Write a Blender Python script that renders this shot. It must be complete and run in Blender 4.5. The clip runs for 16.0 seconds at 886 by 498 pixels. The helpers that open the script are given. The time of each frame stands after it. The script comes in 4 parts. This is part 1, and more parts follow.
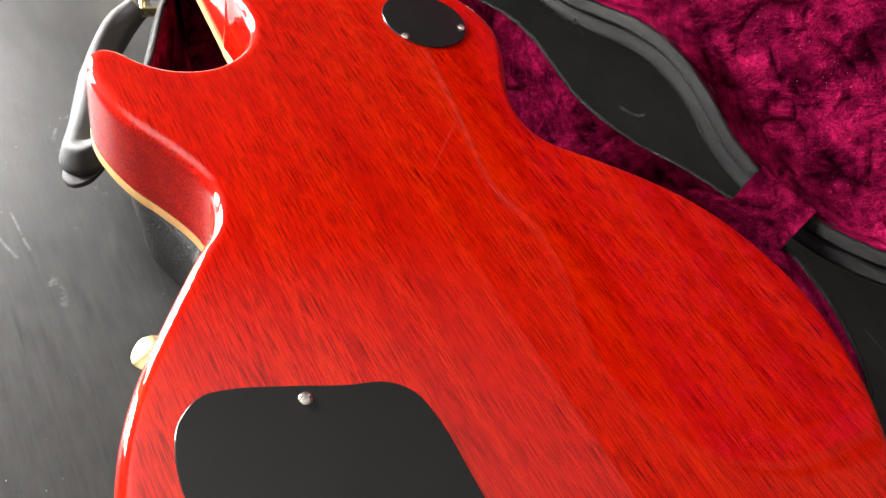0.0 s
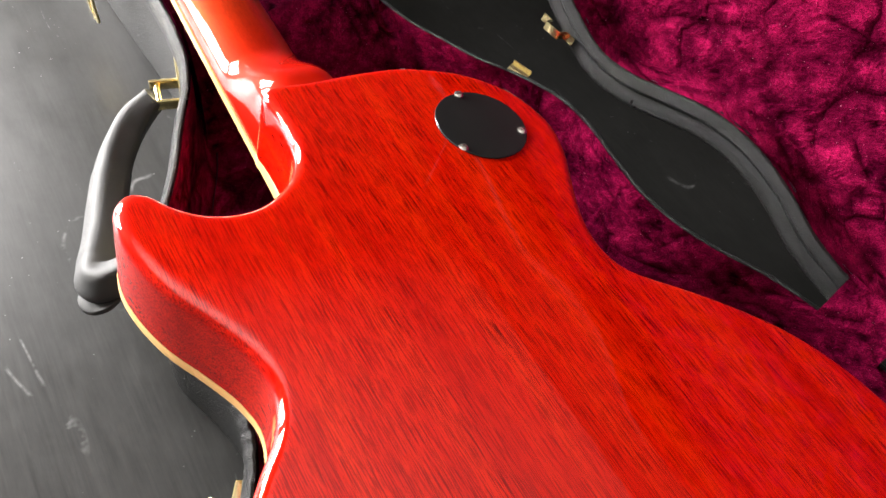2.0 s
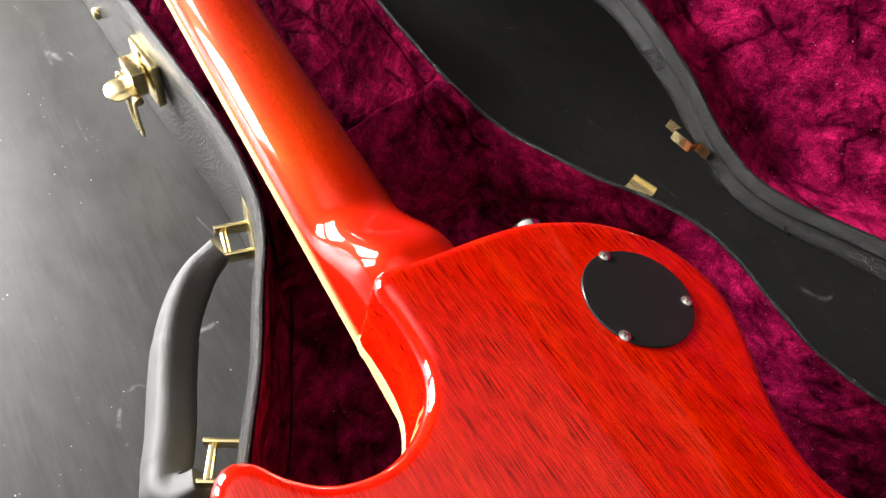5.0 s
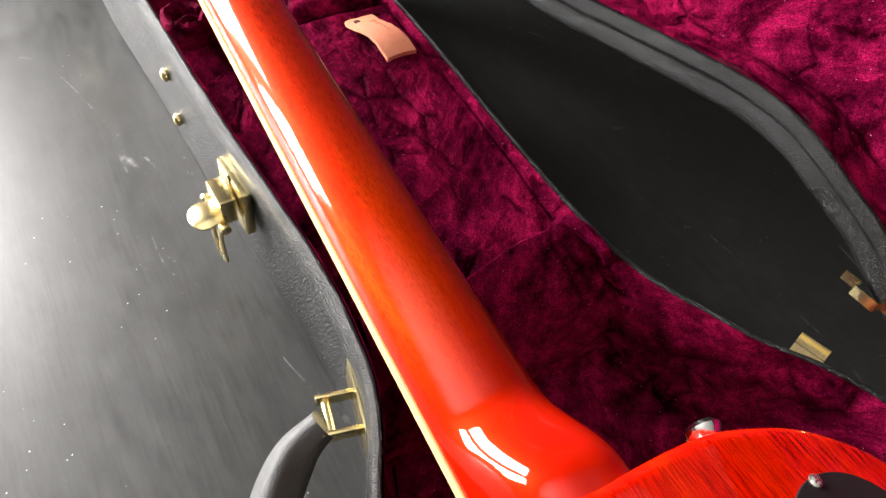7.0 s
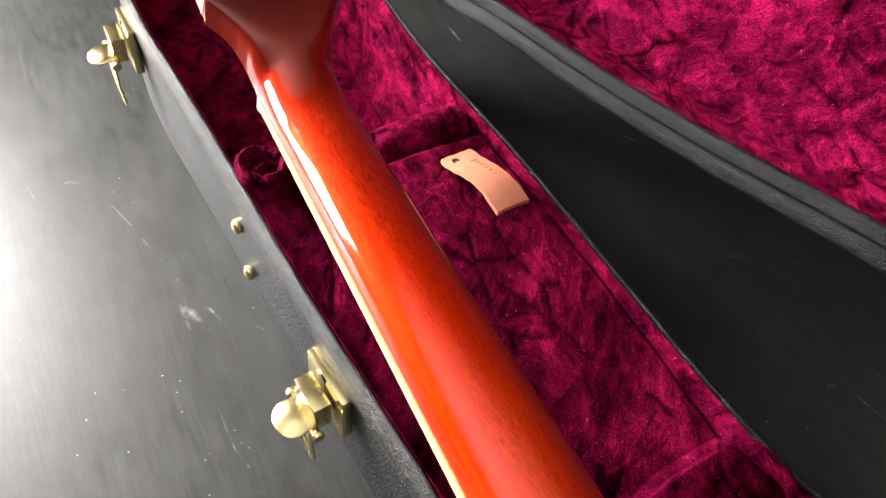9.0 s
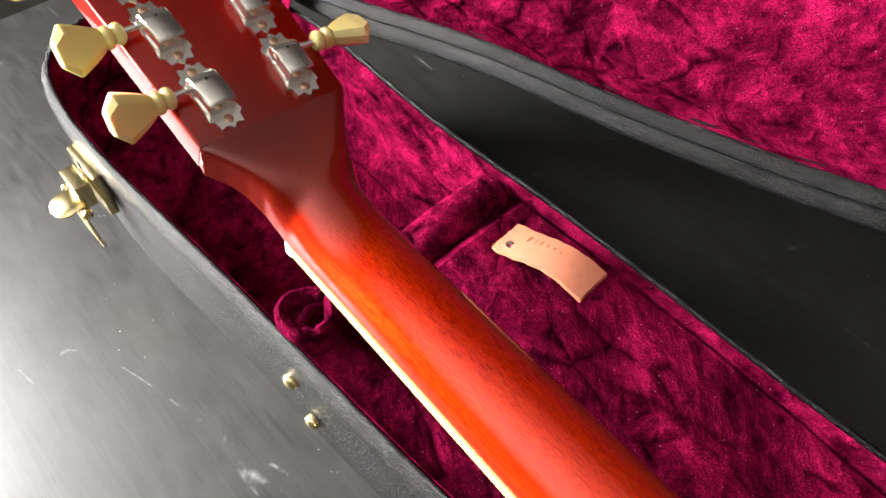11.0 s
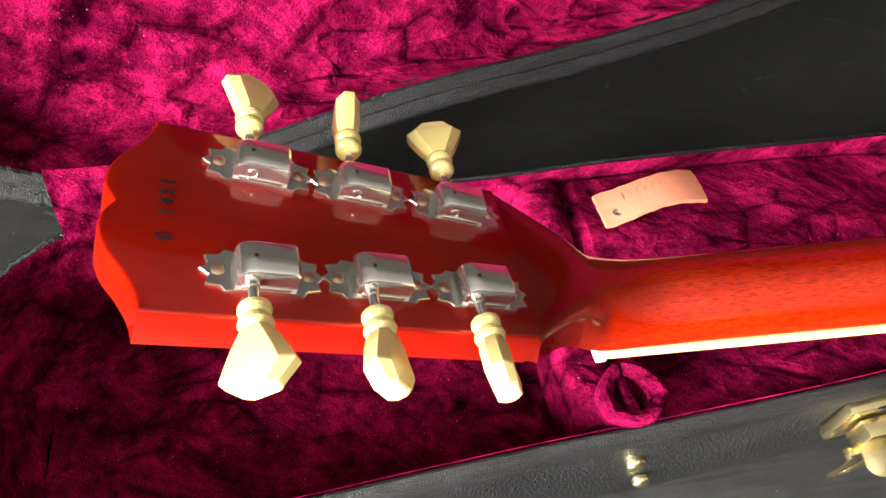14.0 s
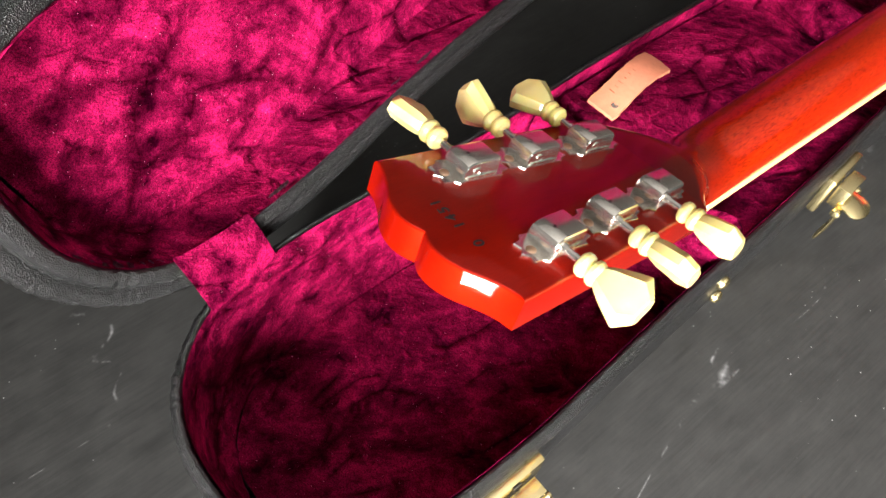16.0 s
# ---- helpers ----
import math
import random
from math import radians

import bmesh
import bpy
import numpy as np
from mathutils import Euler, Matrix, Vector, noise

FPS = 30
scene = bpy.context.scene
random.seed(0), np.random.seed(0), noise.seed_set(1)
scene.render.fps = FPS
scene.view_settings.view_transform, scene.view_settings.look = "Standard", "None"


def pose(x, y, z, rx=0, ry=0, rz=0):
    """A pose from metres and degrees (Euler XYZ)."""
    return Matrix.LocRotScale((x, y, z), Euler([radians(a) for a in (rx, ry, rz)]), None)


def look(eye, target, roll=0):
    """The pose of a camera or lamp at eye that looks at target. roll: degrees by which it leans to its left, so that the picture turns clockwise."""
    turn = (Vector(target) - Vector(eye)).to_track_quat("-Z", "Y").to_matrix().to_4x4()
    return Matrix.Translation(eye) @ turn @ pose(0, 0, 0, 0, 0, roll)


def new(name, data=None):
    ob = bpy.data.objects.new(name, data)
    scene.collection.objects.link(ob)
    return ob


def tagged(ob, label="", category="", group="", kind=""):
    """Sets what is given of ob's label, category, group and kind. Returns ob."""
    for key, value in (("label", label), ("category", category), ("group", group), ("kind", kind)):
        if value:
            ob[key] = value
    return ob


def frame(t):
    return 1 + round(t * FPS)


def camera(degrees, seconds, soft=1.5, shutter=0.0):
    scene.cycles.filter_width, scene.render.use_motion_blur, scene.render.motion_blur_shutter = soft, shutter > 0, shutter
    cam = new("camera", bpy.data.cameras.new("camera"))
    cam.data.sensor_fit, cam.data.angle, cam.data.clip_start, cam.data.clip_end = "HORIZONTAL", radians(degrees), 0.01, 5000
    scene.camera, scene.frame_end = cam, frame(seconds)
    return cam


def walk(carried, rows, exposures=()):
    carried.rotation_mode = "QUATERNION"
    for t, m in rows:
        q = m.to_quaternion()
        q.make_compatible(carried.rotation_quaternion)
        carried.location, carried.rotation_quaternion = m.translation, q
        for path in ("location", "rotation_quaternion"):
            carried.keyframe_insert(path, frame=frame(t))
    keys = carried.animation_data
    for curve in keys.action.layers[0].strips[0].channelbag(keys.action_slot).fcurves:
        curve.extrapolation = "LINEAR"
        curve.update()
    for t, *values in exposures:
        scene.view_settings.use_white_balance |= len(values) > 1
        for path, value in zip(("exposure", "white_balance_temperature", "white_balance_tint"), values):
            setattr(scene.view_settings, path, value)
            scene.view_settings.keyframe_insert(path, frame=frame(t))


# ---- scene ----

EXPOSURES = [(0.0, 0.0), (9.0, 0.04), (12.5, 0.22), (14.5, 0.12), (16.0, 0.05)]
cam = camera(60.70, 16.0)
PATH = [
    (0, -0.1488, -0.4084, 0.4148, 37.389, -9.282, -29.531),
    (0.5, -0.1468, -0.3869, 0.4159, 37.137, -9.358, -29.897),
    (1, -0.1452, -0.3626, 0.4159, 37.105, -9.369, -30.203),
    (1.5, -0.1445, -0.3379, 0.4161, 37.189, -9.367, -30.644),
    (2, -0.1417, -0.3117, 0.4170, 37.112, -9.341, -31.125),
    (2.5, -0.1382, -0.2858, 0.4167, 37.026, -9.241, -31.690),
    (3, -0.1351, -0.2621, 0.4150, 36.799, -8.951, -32.237),
    (3.5, -0.1340, -0.2414, 0.4137, 36.587, -8.630, -32.708),
    (3.7, -0.1344, -0.2337, 0.4112, 36.810, -8.329, -32.751),
    (5.8, -0.1259, -0.1444, 0.3926, 38.320, -7.278, -30.845),
    (6, -0.1273, -0.1348, 0.3907, 38.748, -7.111, -30.482),
    (6.5, -0.1274, -0.1088, 0.3889, 39.507, -6.678, -29.777),
    (7, -0.1235, -0.0821, 0.3830, 40.236, -6.268, -29.219),
    (7.5, -0.1194, -0.0536, 0.3801, 40.763, -5.977, -28.828),
    (8, -0.1189, -0.0229, 0.3799, 41.259, -5.860, -28.506),
    (8.5, -0.1195, 0.0112, 0.3806, 41.396, -5.676, -28.206),
    (9, -0.1170, 0.0439, 0.3838, 41.348, -5.400, -28.416),
    (9.2, -0.1164, 0.0546, 0.3837, 41.436, -5.213, -28.883),
    (11.3, -0.1171, 0.1758, 0.3961, 37.772, 1.279, -44.655),
    (11.5, -0.1212, 0.1942, 0.3985, 37.276, 1.222, -47.143),
    (12, -0.1389, 0.2490, 0.4067, 36.663, 0.591, -56.613),
    (12.5, -0.1535, 0.3035, 0.4168, 36.291, 0.047, -67.144),
    (13, -0.1646, 0.3491, 0.4178, 35.640, -0.728, -77.003),
    (13.5, -0.1680, 0.4028, 0.4124, 35.610, -1.663, -88.290),
    (14, -0.1602, 0.4602, 0.3984, 36.270, -2.413, -100.145),
    (14.5, -0.1456, 0.5071, 0.3922, 35.928, -2.982, -111.285),
    (15, -0.1318, 0.5526, 0.3995, 34.436, -3.846, -120.035),
    (15.5, -0.1201, 0.5956, 0.4222, 33.298, -4.077, -125.588),
    (16, -0.1092, 0.6237, 0.4399, 32.462, -3.642, -128.810),
]
walk(cam, [(t, pose(x, y, z, rx, ry, rz)) for t, x, y, z, rx, ry, rz in PATH], EXPOSURES)

# ---- world and light ----
world = bpy.data.worlds.new("room_air")
scene.world = world
world.use_nodes = True
world.node_tree.nodes["Background"].inputs[0].default_value = (0.75, 0.8, 0.9, 1)
world.node_tree.nodes["Background"].inputs[1].default_value = 0.3


def area_lamp(name, size_x, size_y, watts, colour, eye, target):
    data = bpy.data.lights.new(name, "AREA")
    data.shape, data.size, data.size_y, data.energy, data.color = "RECTANGLE", size_x, size_y, watts, colour
    ob = new(name, data)
    ob.matrix_world = look(eye, target)
    return ob


area_lamp("window_daylight", 1.26, 0.86, 335, (1.0, 0.97, 0.95), (-1.0, 1.385, 0.55), (-0.95, 0.0, 0.52))

# ---- materials ----


def material(name):
    m = bpy.data.materials.new(name)
    m.use_nodes = True
    t = m.node_tree
    b = t.nodes["Principled BSDF"]
    return m, t, b


def node(t, kind, **values):
    n = t.nodes.new(kind)
    for key, value in values.items():
        if key in n.inputs:
            n.inputs[key].default_value = value
        else:
            setattr(n, key, value)
    return n


def mapped(t, scale=(1, 1, 1), rotation=(0, 0, 0)):
    c = node(t, "ShaderNodeTexCoord")
    m = node(t, "ShaderNodeMapping")
    m.inputs["Scale"].default_value, m.inputs["Rotation"].default_value = scale, rotation
    t.links.new(c.outputs["Object"], m.inputs["Vector"])
    return m.outputs["Vector"]


def noise_of(t, vector, scale, detail=4.0, rough=0.55, distortion=0.0):
    n = node(t, "ShaderNodeTexNoise", Scale=scale, Detail=detail, Roughness=rough, Distortion=distortion)
    t.links.new(vector, n.inputs["Vector"])
    return n.outputs["Fac"]


def ramp(t, fac, stops, ease="LINEAR"):
    r = t.nodes.new("ShaderNodeValToRGB")
    r.color_ramp.interpolation = ease
    while len(r.color_ramp.elements) < len(stops):
        r.color_ramp.elements.new(0.5)
    for e, (p, c) in zip(r.color_ramp.elements, stops):
        e.position, e.color = p, (*c, 1) if len(c) == 3 else c
    t.links.new(fac, r.inputs["Fac"])
    return r.outputs["Color"]


def grey(v):
    return (v, v, v)


def mix(t, fac, a, b, how="MIX"):
    m = t.nodes.new("ShaderNodeMix")
    m.data_type, m.blend_type = "RGBA", how
    for socket, value in ((m.inputs["Factor"], fac), (m.inputs[6], a), (m.inputs[7], b)):
        if isinstance(value, (int, float)):
            socket.default_value = value
        elif isinstance(value, tuple):
            socket.default_value = (*value, 1)
        else:
            t.links.new(value, socket)
    return m.outputs[2]


def bump(t, b, height, strength, distance, before=None):
    n = node(t, "ShaderNodeBump", Strength=strength, Distance=distance)
    t.links.new(height, n.inputs["Height"])
    if before:
        t.links.new(before, n.inputs["Normal"])
    t.links.new(n.outputs["Normal"], b.inputs["Normal"])
    return n.outputs["Normal"]


def plain(name, colour, rough, metal=0.0, wear=0.15, scale=200.0, relief=0.0, coat=0.0):
    """A simple surface with a fine and a coarse variation of its colour and gloss."""
    m, t, b = material(name)
    v = mapped(t)
    fine, coarse = noise_of(t, v, scale), noise_of(t, v, scale / 12)
    dark = tuple(c * (1 - wear) for c in colour)
    light = tuple(min(1, c * (1 + wear)) for c in colour)
    both = mix(t, 0.5, fine, coarse)
    t.links.new(ramp(t, both, [(0.3, dark), (0.7, light)]), b.inputs["Base Color"])
    t.links.new(ramp(t, coarse, [(0.3, grey(max(0.02, rough * 0.8))), (0.7, grey(min(1, rough * 1.2)))]), b.inputs["Roughness"])
    b.inputs["Metallic"].default_value = metal
    b.inputs["Coat Weight"].default_value = coat
    b.inputs["Coat Roughness"].default_value = 0.04
    if relief:
        bump(t, b, fine, 0.6, relief)
    return m


def mahogany(name, light, mid, dark, pores, length=0.018, gloss=1.6, polish=0.03, end_tones=(), fibre=0.5, fine=2500):
    """Cherry-lacquered mahogany: short thin pores along y, broad ribbons and pale flecks under a clear gloss."""
    m, t, b = material(name)
    broad = noise_of(t, mapped(t, (1, 0.06, 1)), 60, 4, 0.6, 0.3)
    fleck = noise_of(t, mapped(t, (1, 0.16, 1)), 240, 3, 0.6, 0.6)
    cloud = noise_of(t, mapped(t, (1, 0.5, 1)), 14, 3)
    base = ramp(t, broad, [(0.30, dark), (0.5, mid), (0.70, light)])
    base = mix(t, ramp(t, cloud, [(0.35, grey(0)), (0.7, grey(0.5))]), base, mid)
    base = mix(t, ramp(t, fleck, [(0.56, grey(0)), (0.72, grey(0.35))]), base, light)
    deep = tuple(c * 0.2 for c in dark)
    long_pore = ramp(t, noise_of(t, mapped(t, (1, 1 / (fine * length), 0.5), (0, 0, 0.012)), fine, 1.0, 0.5), [(0.55, grey(0)), (0.61, grey(1))])
    short_pore = ramp(t, noise_of(t, mapped(t, (1, 1 / (fine * length * 0.8), 0.5), (0, 0, -0.01)), fine * 1.4, 1.0, 0.5), [(0.53, grey(0)), (0.61, grey(0.7))])
    dense = ramp(t, noise_of(t, mapped(t, (1, 0.3, 1)), 18, 3), [(0.36, grey(0.55)), (0.62, grey(1))])
    pore = mix(t, 1.0, long_pore, short_pore, "LIGHTEN")
    pore = mix(t, 1.0, pore, dense, "MULTIPLY")
    pore = mix(t, 1.0, pore, grey(pores), "MULTIPLY")
    for tone, y0, y1 in end_tones:
        # the base turns to another tone and the filled pores fade between two places along y
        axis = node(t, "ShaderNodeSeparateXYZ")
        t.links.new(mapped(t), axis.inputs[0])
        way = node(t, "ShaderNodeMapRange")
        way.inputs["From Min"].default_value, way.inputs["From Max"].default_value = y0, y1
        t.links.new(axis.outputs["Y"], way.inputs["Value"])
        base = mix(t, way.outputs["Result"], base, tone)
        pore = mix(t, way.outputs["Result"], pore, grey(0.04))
    base = mix(t, pore, base, deep)
    t.links.new(base, b.inputs["Base Color"])
    b.inputs["Roughness"].default_value = 0.5
    b.inputs["Metallic"].default_value = fibre
    b.inputs["Specular IOR Level"].default_value = 0.0
    b.inputs["Coat Weight"].default_value = 1.0
    b.inputs["Coat Roughness"].default_value = polish
    b.inputs["Coat IOR"].default_value = gloss
    bump(t, b, pore, 0.1, 0.00015)
    return m


def warped(t, vector, scale, amount):
    """The vector pushed about by a noise, so that what follows runs unevenly."""
    wn = node(t, "ShaderNodeTexNoise", Scale=scale, Detail=3.0)
    t.links.new(vector, wn.inputs["Vector"])
    w = node(t, "ShaderNodeVectorMath", operation="MULTIPLY_ADD")
    t.links.new(wn.outputs["Color"], w.inputs[0])
    w.inputs[1].default_value = (amount, amount, amount)
    t.links.new(vector, w.inputs[2])
    return w.outputs[0]


WAYS = ((0.4, 0.0, 0.6), (-0.4, 0.3, -0.7), (0.5, 0.2, 1.7), (-0.6, 0.0, 0.1), (0.2, -0.5, 2.4))


def strands(t, scale, length, shift, detail=5.0):
    """Streaks of pile that run one way within each patch and another way in the next."""
    value = None
    for k, turn in enumerate(WAYS):
        c = node(t, "ShaderNodeTexCoord")
        m = node(t, "ShaderNodeMapping", vector_type="TEXTURE")
        m.inputs["Scale"].default_value, m.inputs["Rotation"].default_value = (1, length, 1), turn
        m.inputs["Location"].default_value = (shift + k * 0.37, shift * 0.7, k * 0.21)
        t.links.new(c.outputs["Object"], m.inputs["Vector"])
        n = noise_of(t, warped(t, m.outputs["Vector"], scale * 0.6, 0.35 / scale), scale, detail, 0.68, 0.2)
        p = node(t, "ShaderNodeMapping")
        p.inputs["Location"].default_value = (k * 1.3 + shift, k * 0.9, shift)
        t.links.new(c.outputs["Object"], p.inputs["Vector"])
        where = ramp(t, noise_of(t, p.outputs["Vector"], scale * 0.42, 3, 0.6, 0.5), [(0.47, grey(0)), (0.54, grey(1))])
        value = n if value is None else mix(t, where, value, n)
    return value


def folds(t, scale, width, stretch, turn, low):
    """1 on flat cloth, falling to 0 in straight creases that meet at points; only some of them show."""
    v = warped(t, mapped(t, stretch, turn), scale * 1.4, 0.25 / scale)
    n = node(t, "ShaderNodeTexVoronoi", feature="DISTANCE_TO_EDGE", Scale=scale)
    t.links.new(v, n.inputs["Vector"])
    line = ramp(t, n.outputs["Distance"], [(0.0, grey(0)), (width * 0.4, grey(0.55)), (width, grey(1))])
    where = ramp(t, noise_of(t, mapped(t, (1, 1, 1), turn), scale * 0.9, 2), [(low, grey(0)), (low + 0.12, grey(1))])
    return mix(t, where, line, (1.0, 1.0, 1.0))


def velvet(name, deep, pale):
    """Crushed velvet: patches of pile pressed different ways, parted by fine creases, with nap and lint. The pile's
    sheen and the creases' shade are put into the base colour.
    """
    m, t, b = material(name)
    v = mapped(t)
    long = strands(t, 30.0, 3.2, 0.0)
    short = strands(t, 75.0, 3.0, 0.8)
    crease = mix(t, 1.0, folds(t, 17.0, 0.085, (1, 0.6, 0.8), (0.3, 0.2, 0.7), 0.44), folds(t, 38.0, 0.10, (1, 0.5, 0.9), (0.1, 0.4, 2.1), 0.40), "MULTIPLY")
    sag = noise_of(t, v, 13, 2, 0.5, 0.4)
    nap = noise_of(t, v, 1400, 3, 0.75)
    lint = noise_of(t, v, 900, 1, 0.5)
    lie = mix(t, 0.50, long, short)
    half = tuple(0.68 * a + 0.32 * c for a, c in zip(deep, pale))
    # sheen of the pile painted in, deep to pale by how it lies
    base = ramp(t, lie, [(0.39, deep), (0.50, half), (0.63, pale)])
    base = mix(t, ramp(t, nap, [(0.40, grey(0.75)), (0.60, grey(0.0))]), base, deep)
    # the shade inside the creases is multiplied into the colour
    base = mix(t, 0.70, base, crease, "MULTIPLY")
    base = mix(t, ramp(t, lint, [(0.755, grey(0)), (0.80, grey(0.6))]), base, (0.8, 0.3, 0.4))
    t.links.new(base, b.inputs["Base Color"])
    b.inputs["Metallic"].default_value = 0.12
    b.inputs["Roughness"].default_value = 0.5
    b.inputs["Diffuse Roughness"].default_value = 1.0
    b.inputs["Specular IOR Level"].default_value = 0.0
    n1 = bump(t, b, sag, 0.7, 0.014)
    n2 = bump(t, b, crease, 0.9, 0.0028, n1)
    n3 = bump(t, b, lie, 1.0, 0.0095, n2)
    bump(t, b, nap, 0.5, 0.0008, n3)
    return m


def tolex(name, tone, pebble, relief, rough):
    """Black textured vinyl over wood."""
    m, t, b = material(name)
    v = mapped(t)
    grain = node(t, "ShaderNodeTexVoronoi", Scale=pebble)
    t.links.new(v, grain.inputs["Vector"])
    wrinkle = noise_of(t, v, pebble * 0.6, 3, 0.65)
    scuff = noise_of(t, v, 14, 5)
    t.links.new(ramp(t, scuff, [(0.35, grey(tone * 0.7)), (0.7, grey(tone * 1.4))]), b.inputs["Base Color"])
    t.links.new(ramp(t, scuff, [(0.3, grey(rough * 0.85)), (0.7, grey(rough * 1.15))]), b.inputs["Roughness"])
    n1 = bump(t, b, wrinkle, relief, 0.0012)
    bump(t, b, grain.outputs["Distance"], relief, 0.0007, n1)
    return m


def black_table():
    """Black-painted wood: brush streaks, clouded gloss, dust specks and pale scratches."""
    m, t, b = material("black_painted_wood")
    v = mapped(t)
    streak = noise_of(t, mapped(t, (1, 0.05, 1), (0, 0, 0.1)), 500, 3, 0.7)
    cross = noise_of(t, mapped(t, (1, 0.6, 1), (0, 0, 0.3)), 60, 5, 0.7)
    cloud = noise_of(t, v, 7, 6, 0.65, 0.6)
    speck = node(t, "ShaderNodeTexVoronoi", Scale=130.0)
    t.links.new(v, speck.inputs["Vector"])
    some = node(t, "ShaderNodeTexNoise", Scale=12.0, Detail=3.0)
    t.links.new(v, some.inputs["Vector"])
    dot = ramp(t, speck.outputs["Distance"], [(0.032, grey(1)), (0.075, grey(0))])
    keep = ramp(t, some.outputs["Fac"], [(0.50, grey(0)), (0.64, grey(0.75))])
    dust = mix(t, 1.0, dot, keep, "MULTIPLY")
    wave = node(t, "ShaderNodeTexNoise", Scale=9.0, Detail=2.0, Distortion=0.4)
    t.links.new(mapped(t, (1, 0.35, 1), (0, 0, 0.9)), wave.inputs["Vector"])
    line = ramp(t, wave.outputs["Fac"], [(0.496, grey(0)), (0.5, grey(1)), (0.504, grey(0))])
    worn = ramp(t, noise_of(t, v, 26, 4, 0.7), [(0.53, grey(0)), (0.66, grey(0.4))])
    scratch = mix(t, 1.0, line, worn, "MULTIPLY")
    base = ramp(t, mix(t, 0.5, streak, cross), [(0.35, (0.013, 0.013, 0.0125)), (0.65, (0.029, 0.029, 0.0275))])
    base = mix(t, dust, base, grey(0.5))
    base = mix(t, scratch, base, grey(0.4))
    t.links.new(base, b.inputs["Base Color"])
    rub = noise_of(t, warped(t, mapped(t, (1, 0.45, 1), (0, 0, 0.5)), 30, 0.02), 110, 6, 0.72)
    fine = mix(t, 0.5, ramp(t, rub, [(0.32, grey(0.26)), (0.68, grey(0.62))]), ramp(t, streak, [(0.3, grey(0.30)), (0.7, grey(0.58))]))
    rough = mix(t, 0.55, ramp(t, cloud, [(0.36, grey(0.36)), (0.66, grey(0.52))]), fine)
    t.links.new(rough, b.inputs["Roughness"])
    b.inputs["Specular IOR Level"].default_value = 0.42
    bump(t, b, mix(t, 0.5, streak, rub), 0.16, 0.0003)
    return m


CHERRY = mahogany("cherry_mahogany", (0.84, 0.024, 0.0006), (0.74, 0.009, 0.0005), (0.58, 0.003, 0.0004), 0.92, 0.020, gloss=1.8, fibre=0.28)
# the dark tone from y 0.36 paints shade into the neck's head end
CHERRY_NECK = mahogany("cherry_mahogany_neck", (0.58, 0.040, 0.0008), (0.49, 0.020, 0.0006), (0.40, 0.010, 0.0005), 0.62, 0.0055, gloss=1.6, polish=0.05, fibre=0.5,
                       end_tones=(((0.19, 0.005, 0.001), 0.360, 0.420), ((0.56, 0.009, 0.0006), 0.120, 0.030)))
# the same painted shade goes on at the headstock's neck end
CHERRY_HEAD = mahogany("cherry_mahogany_head", (0.34, 0.008, 0.001), (0.30, 0.006, 0.001), (0.26, 0.005, 0.001), 0.12, 0.008, gloss=1.46, polish=0.06, fibre=0.45, end_tones=(((0.19, 0.005, 0.001), 0.080, 0.025),))
CREAM = plain("aged_cream_plastic", (0.78, 0.5, 0.2), 0.3, wear=0.08, scale=150)
PEARL = plain("pale_yellow_plastic", (0.61, 0.51, 0.20), 0.25, wear=0.06, scale=60, coat=0.4)
pearl = PEARL.node_tree.nodes["Principled BSDF"].inputs
pearl["Subsurface Weight"].default_value, pearl["Subsurface Scale"].default_value = 0.5, 0.004
pearl["Subsurface Radius"].default_value = (1.0, 0.6, 0.2)
PLATE_BLACK = plain("black_plastic", (0.012, 0.012, 0.012), 0.22, wear=0.2, scale=80)
NICKEL = plain("aged_nickel", (0.86, 0.82, 0.75), 0.19, 0.95, wear=0.1, scale=120)
TARNISHED = plain("tarnished_screw", (0.52, 0.34, 0.23), 0.35, 0.9, wear=0.2, scale=300)
CHROME = plain("bright_nickel", (0.85, 0.84, 0.82), 0.1, 1.0, wear=0.05, scale=120)
GOLD = plain("brass_plating", (0.86, 0.72, 0.38), 0.24, 1.0, wear=0.12, scale=150)
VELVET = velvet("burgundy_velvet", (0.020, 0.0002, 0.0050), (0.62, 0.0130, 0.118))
TOLEX = tolex("black_tolex", 0.009, 720.0, 1.0, 0.40)
RIM_LEATHER = tolex("black_rim_leather", 0.006, 1700.0, 0.8, 0.31)
RIM_LEATHER.node_tree.nodes["Principled BSDF"].inputs["Specular IOR Level"].default_value = 0.42
HANDLE_LEATHER = tolex("black_handle_leather", 0.026, 2200.0, 0.35, 0.56)
HANDLE_LEATHER.node_tree.nodes["Principled BSDF"].inputs["Specular IOR Level"].default_value = 0.7
TABLE = black_table()
TAN = plain("tan_leather", (0.64, 0.225, 0.125), 0.6, wear=0.12, scale=260, relief=0.0004)
ROSEWOOD = plain("dark_rosewood", (0.06, 0.03, 0.02), 0.5, wear=0.4, scale=160)
STEEL = plain("string_steel", (0.6, 0.58, 0.55), 0.3, 1.0)
WALL_PAINT = plain("wall_paint", (0.050, 0.049, 0.042), 0.8, wear=0.03, scale=8)
PALE_WALL = plain("pale_wall_paint", (0.20, 0.195, 0.18), 0.8, wear=0.03, scale=8)
CEILING_PAINT = plain("ceiling_paint", (0.50, 0.49, 0.47), 0.8, wear=0.03, scale=8)
FLOOR_GREY = plain("floor_boards", (0.08, 0.07, 0.06), 0.6, wear=0.1, scale=20)
INK = plain("black_ink", (0.012, 0.008, 0.008), 0.5)

# ---- mesh tools ----


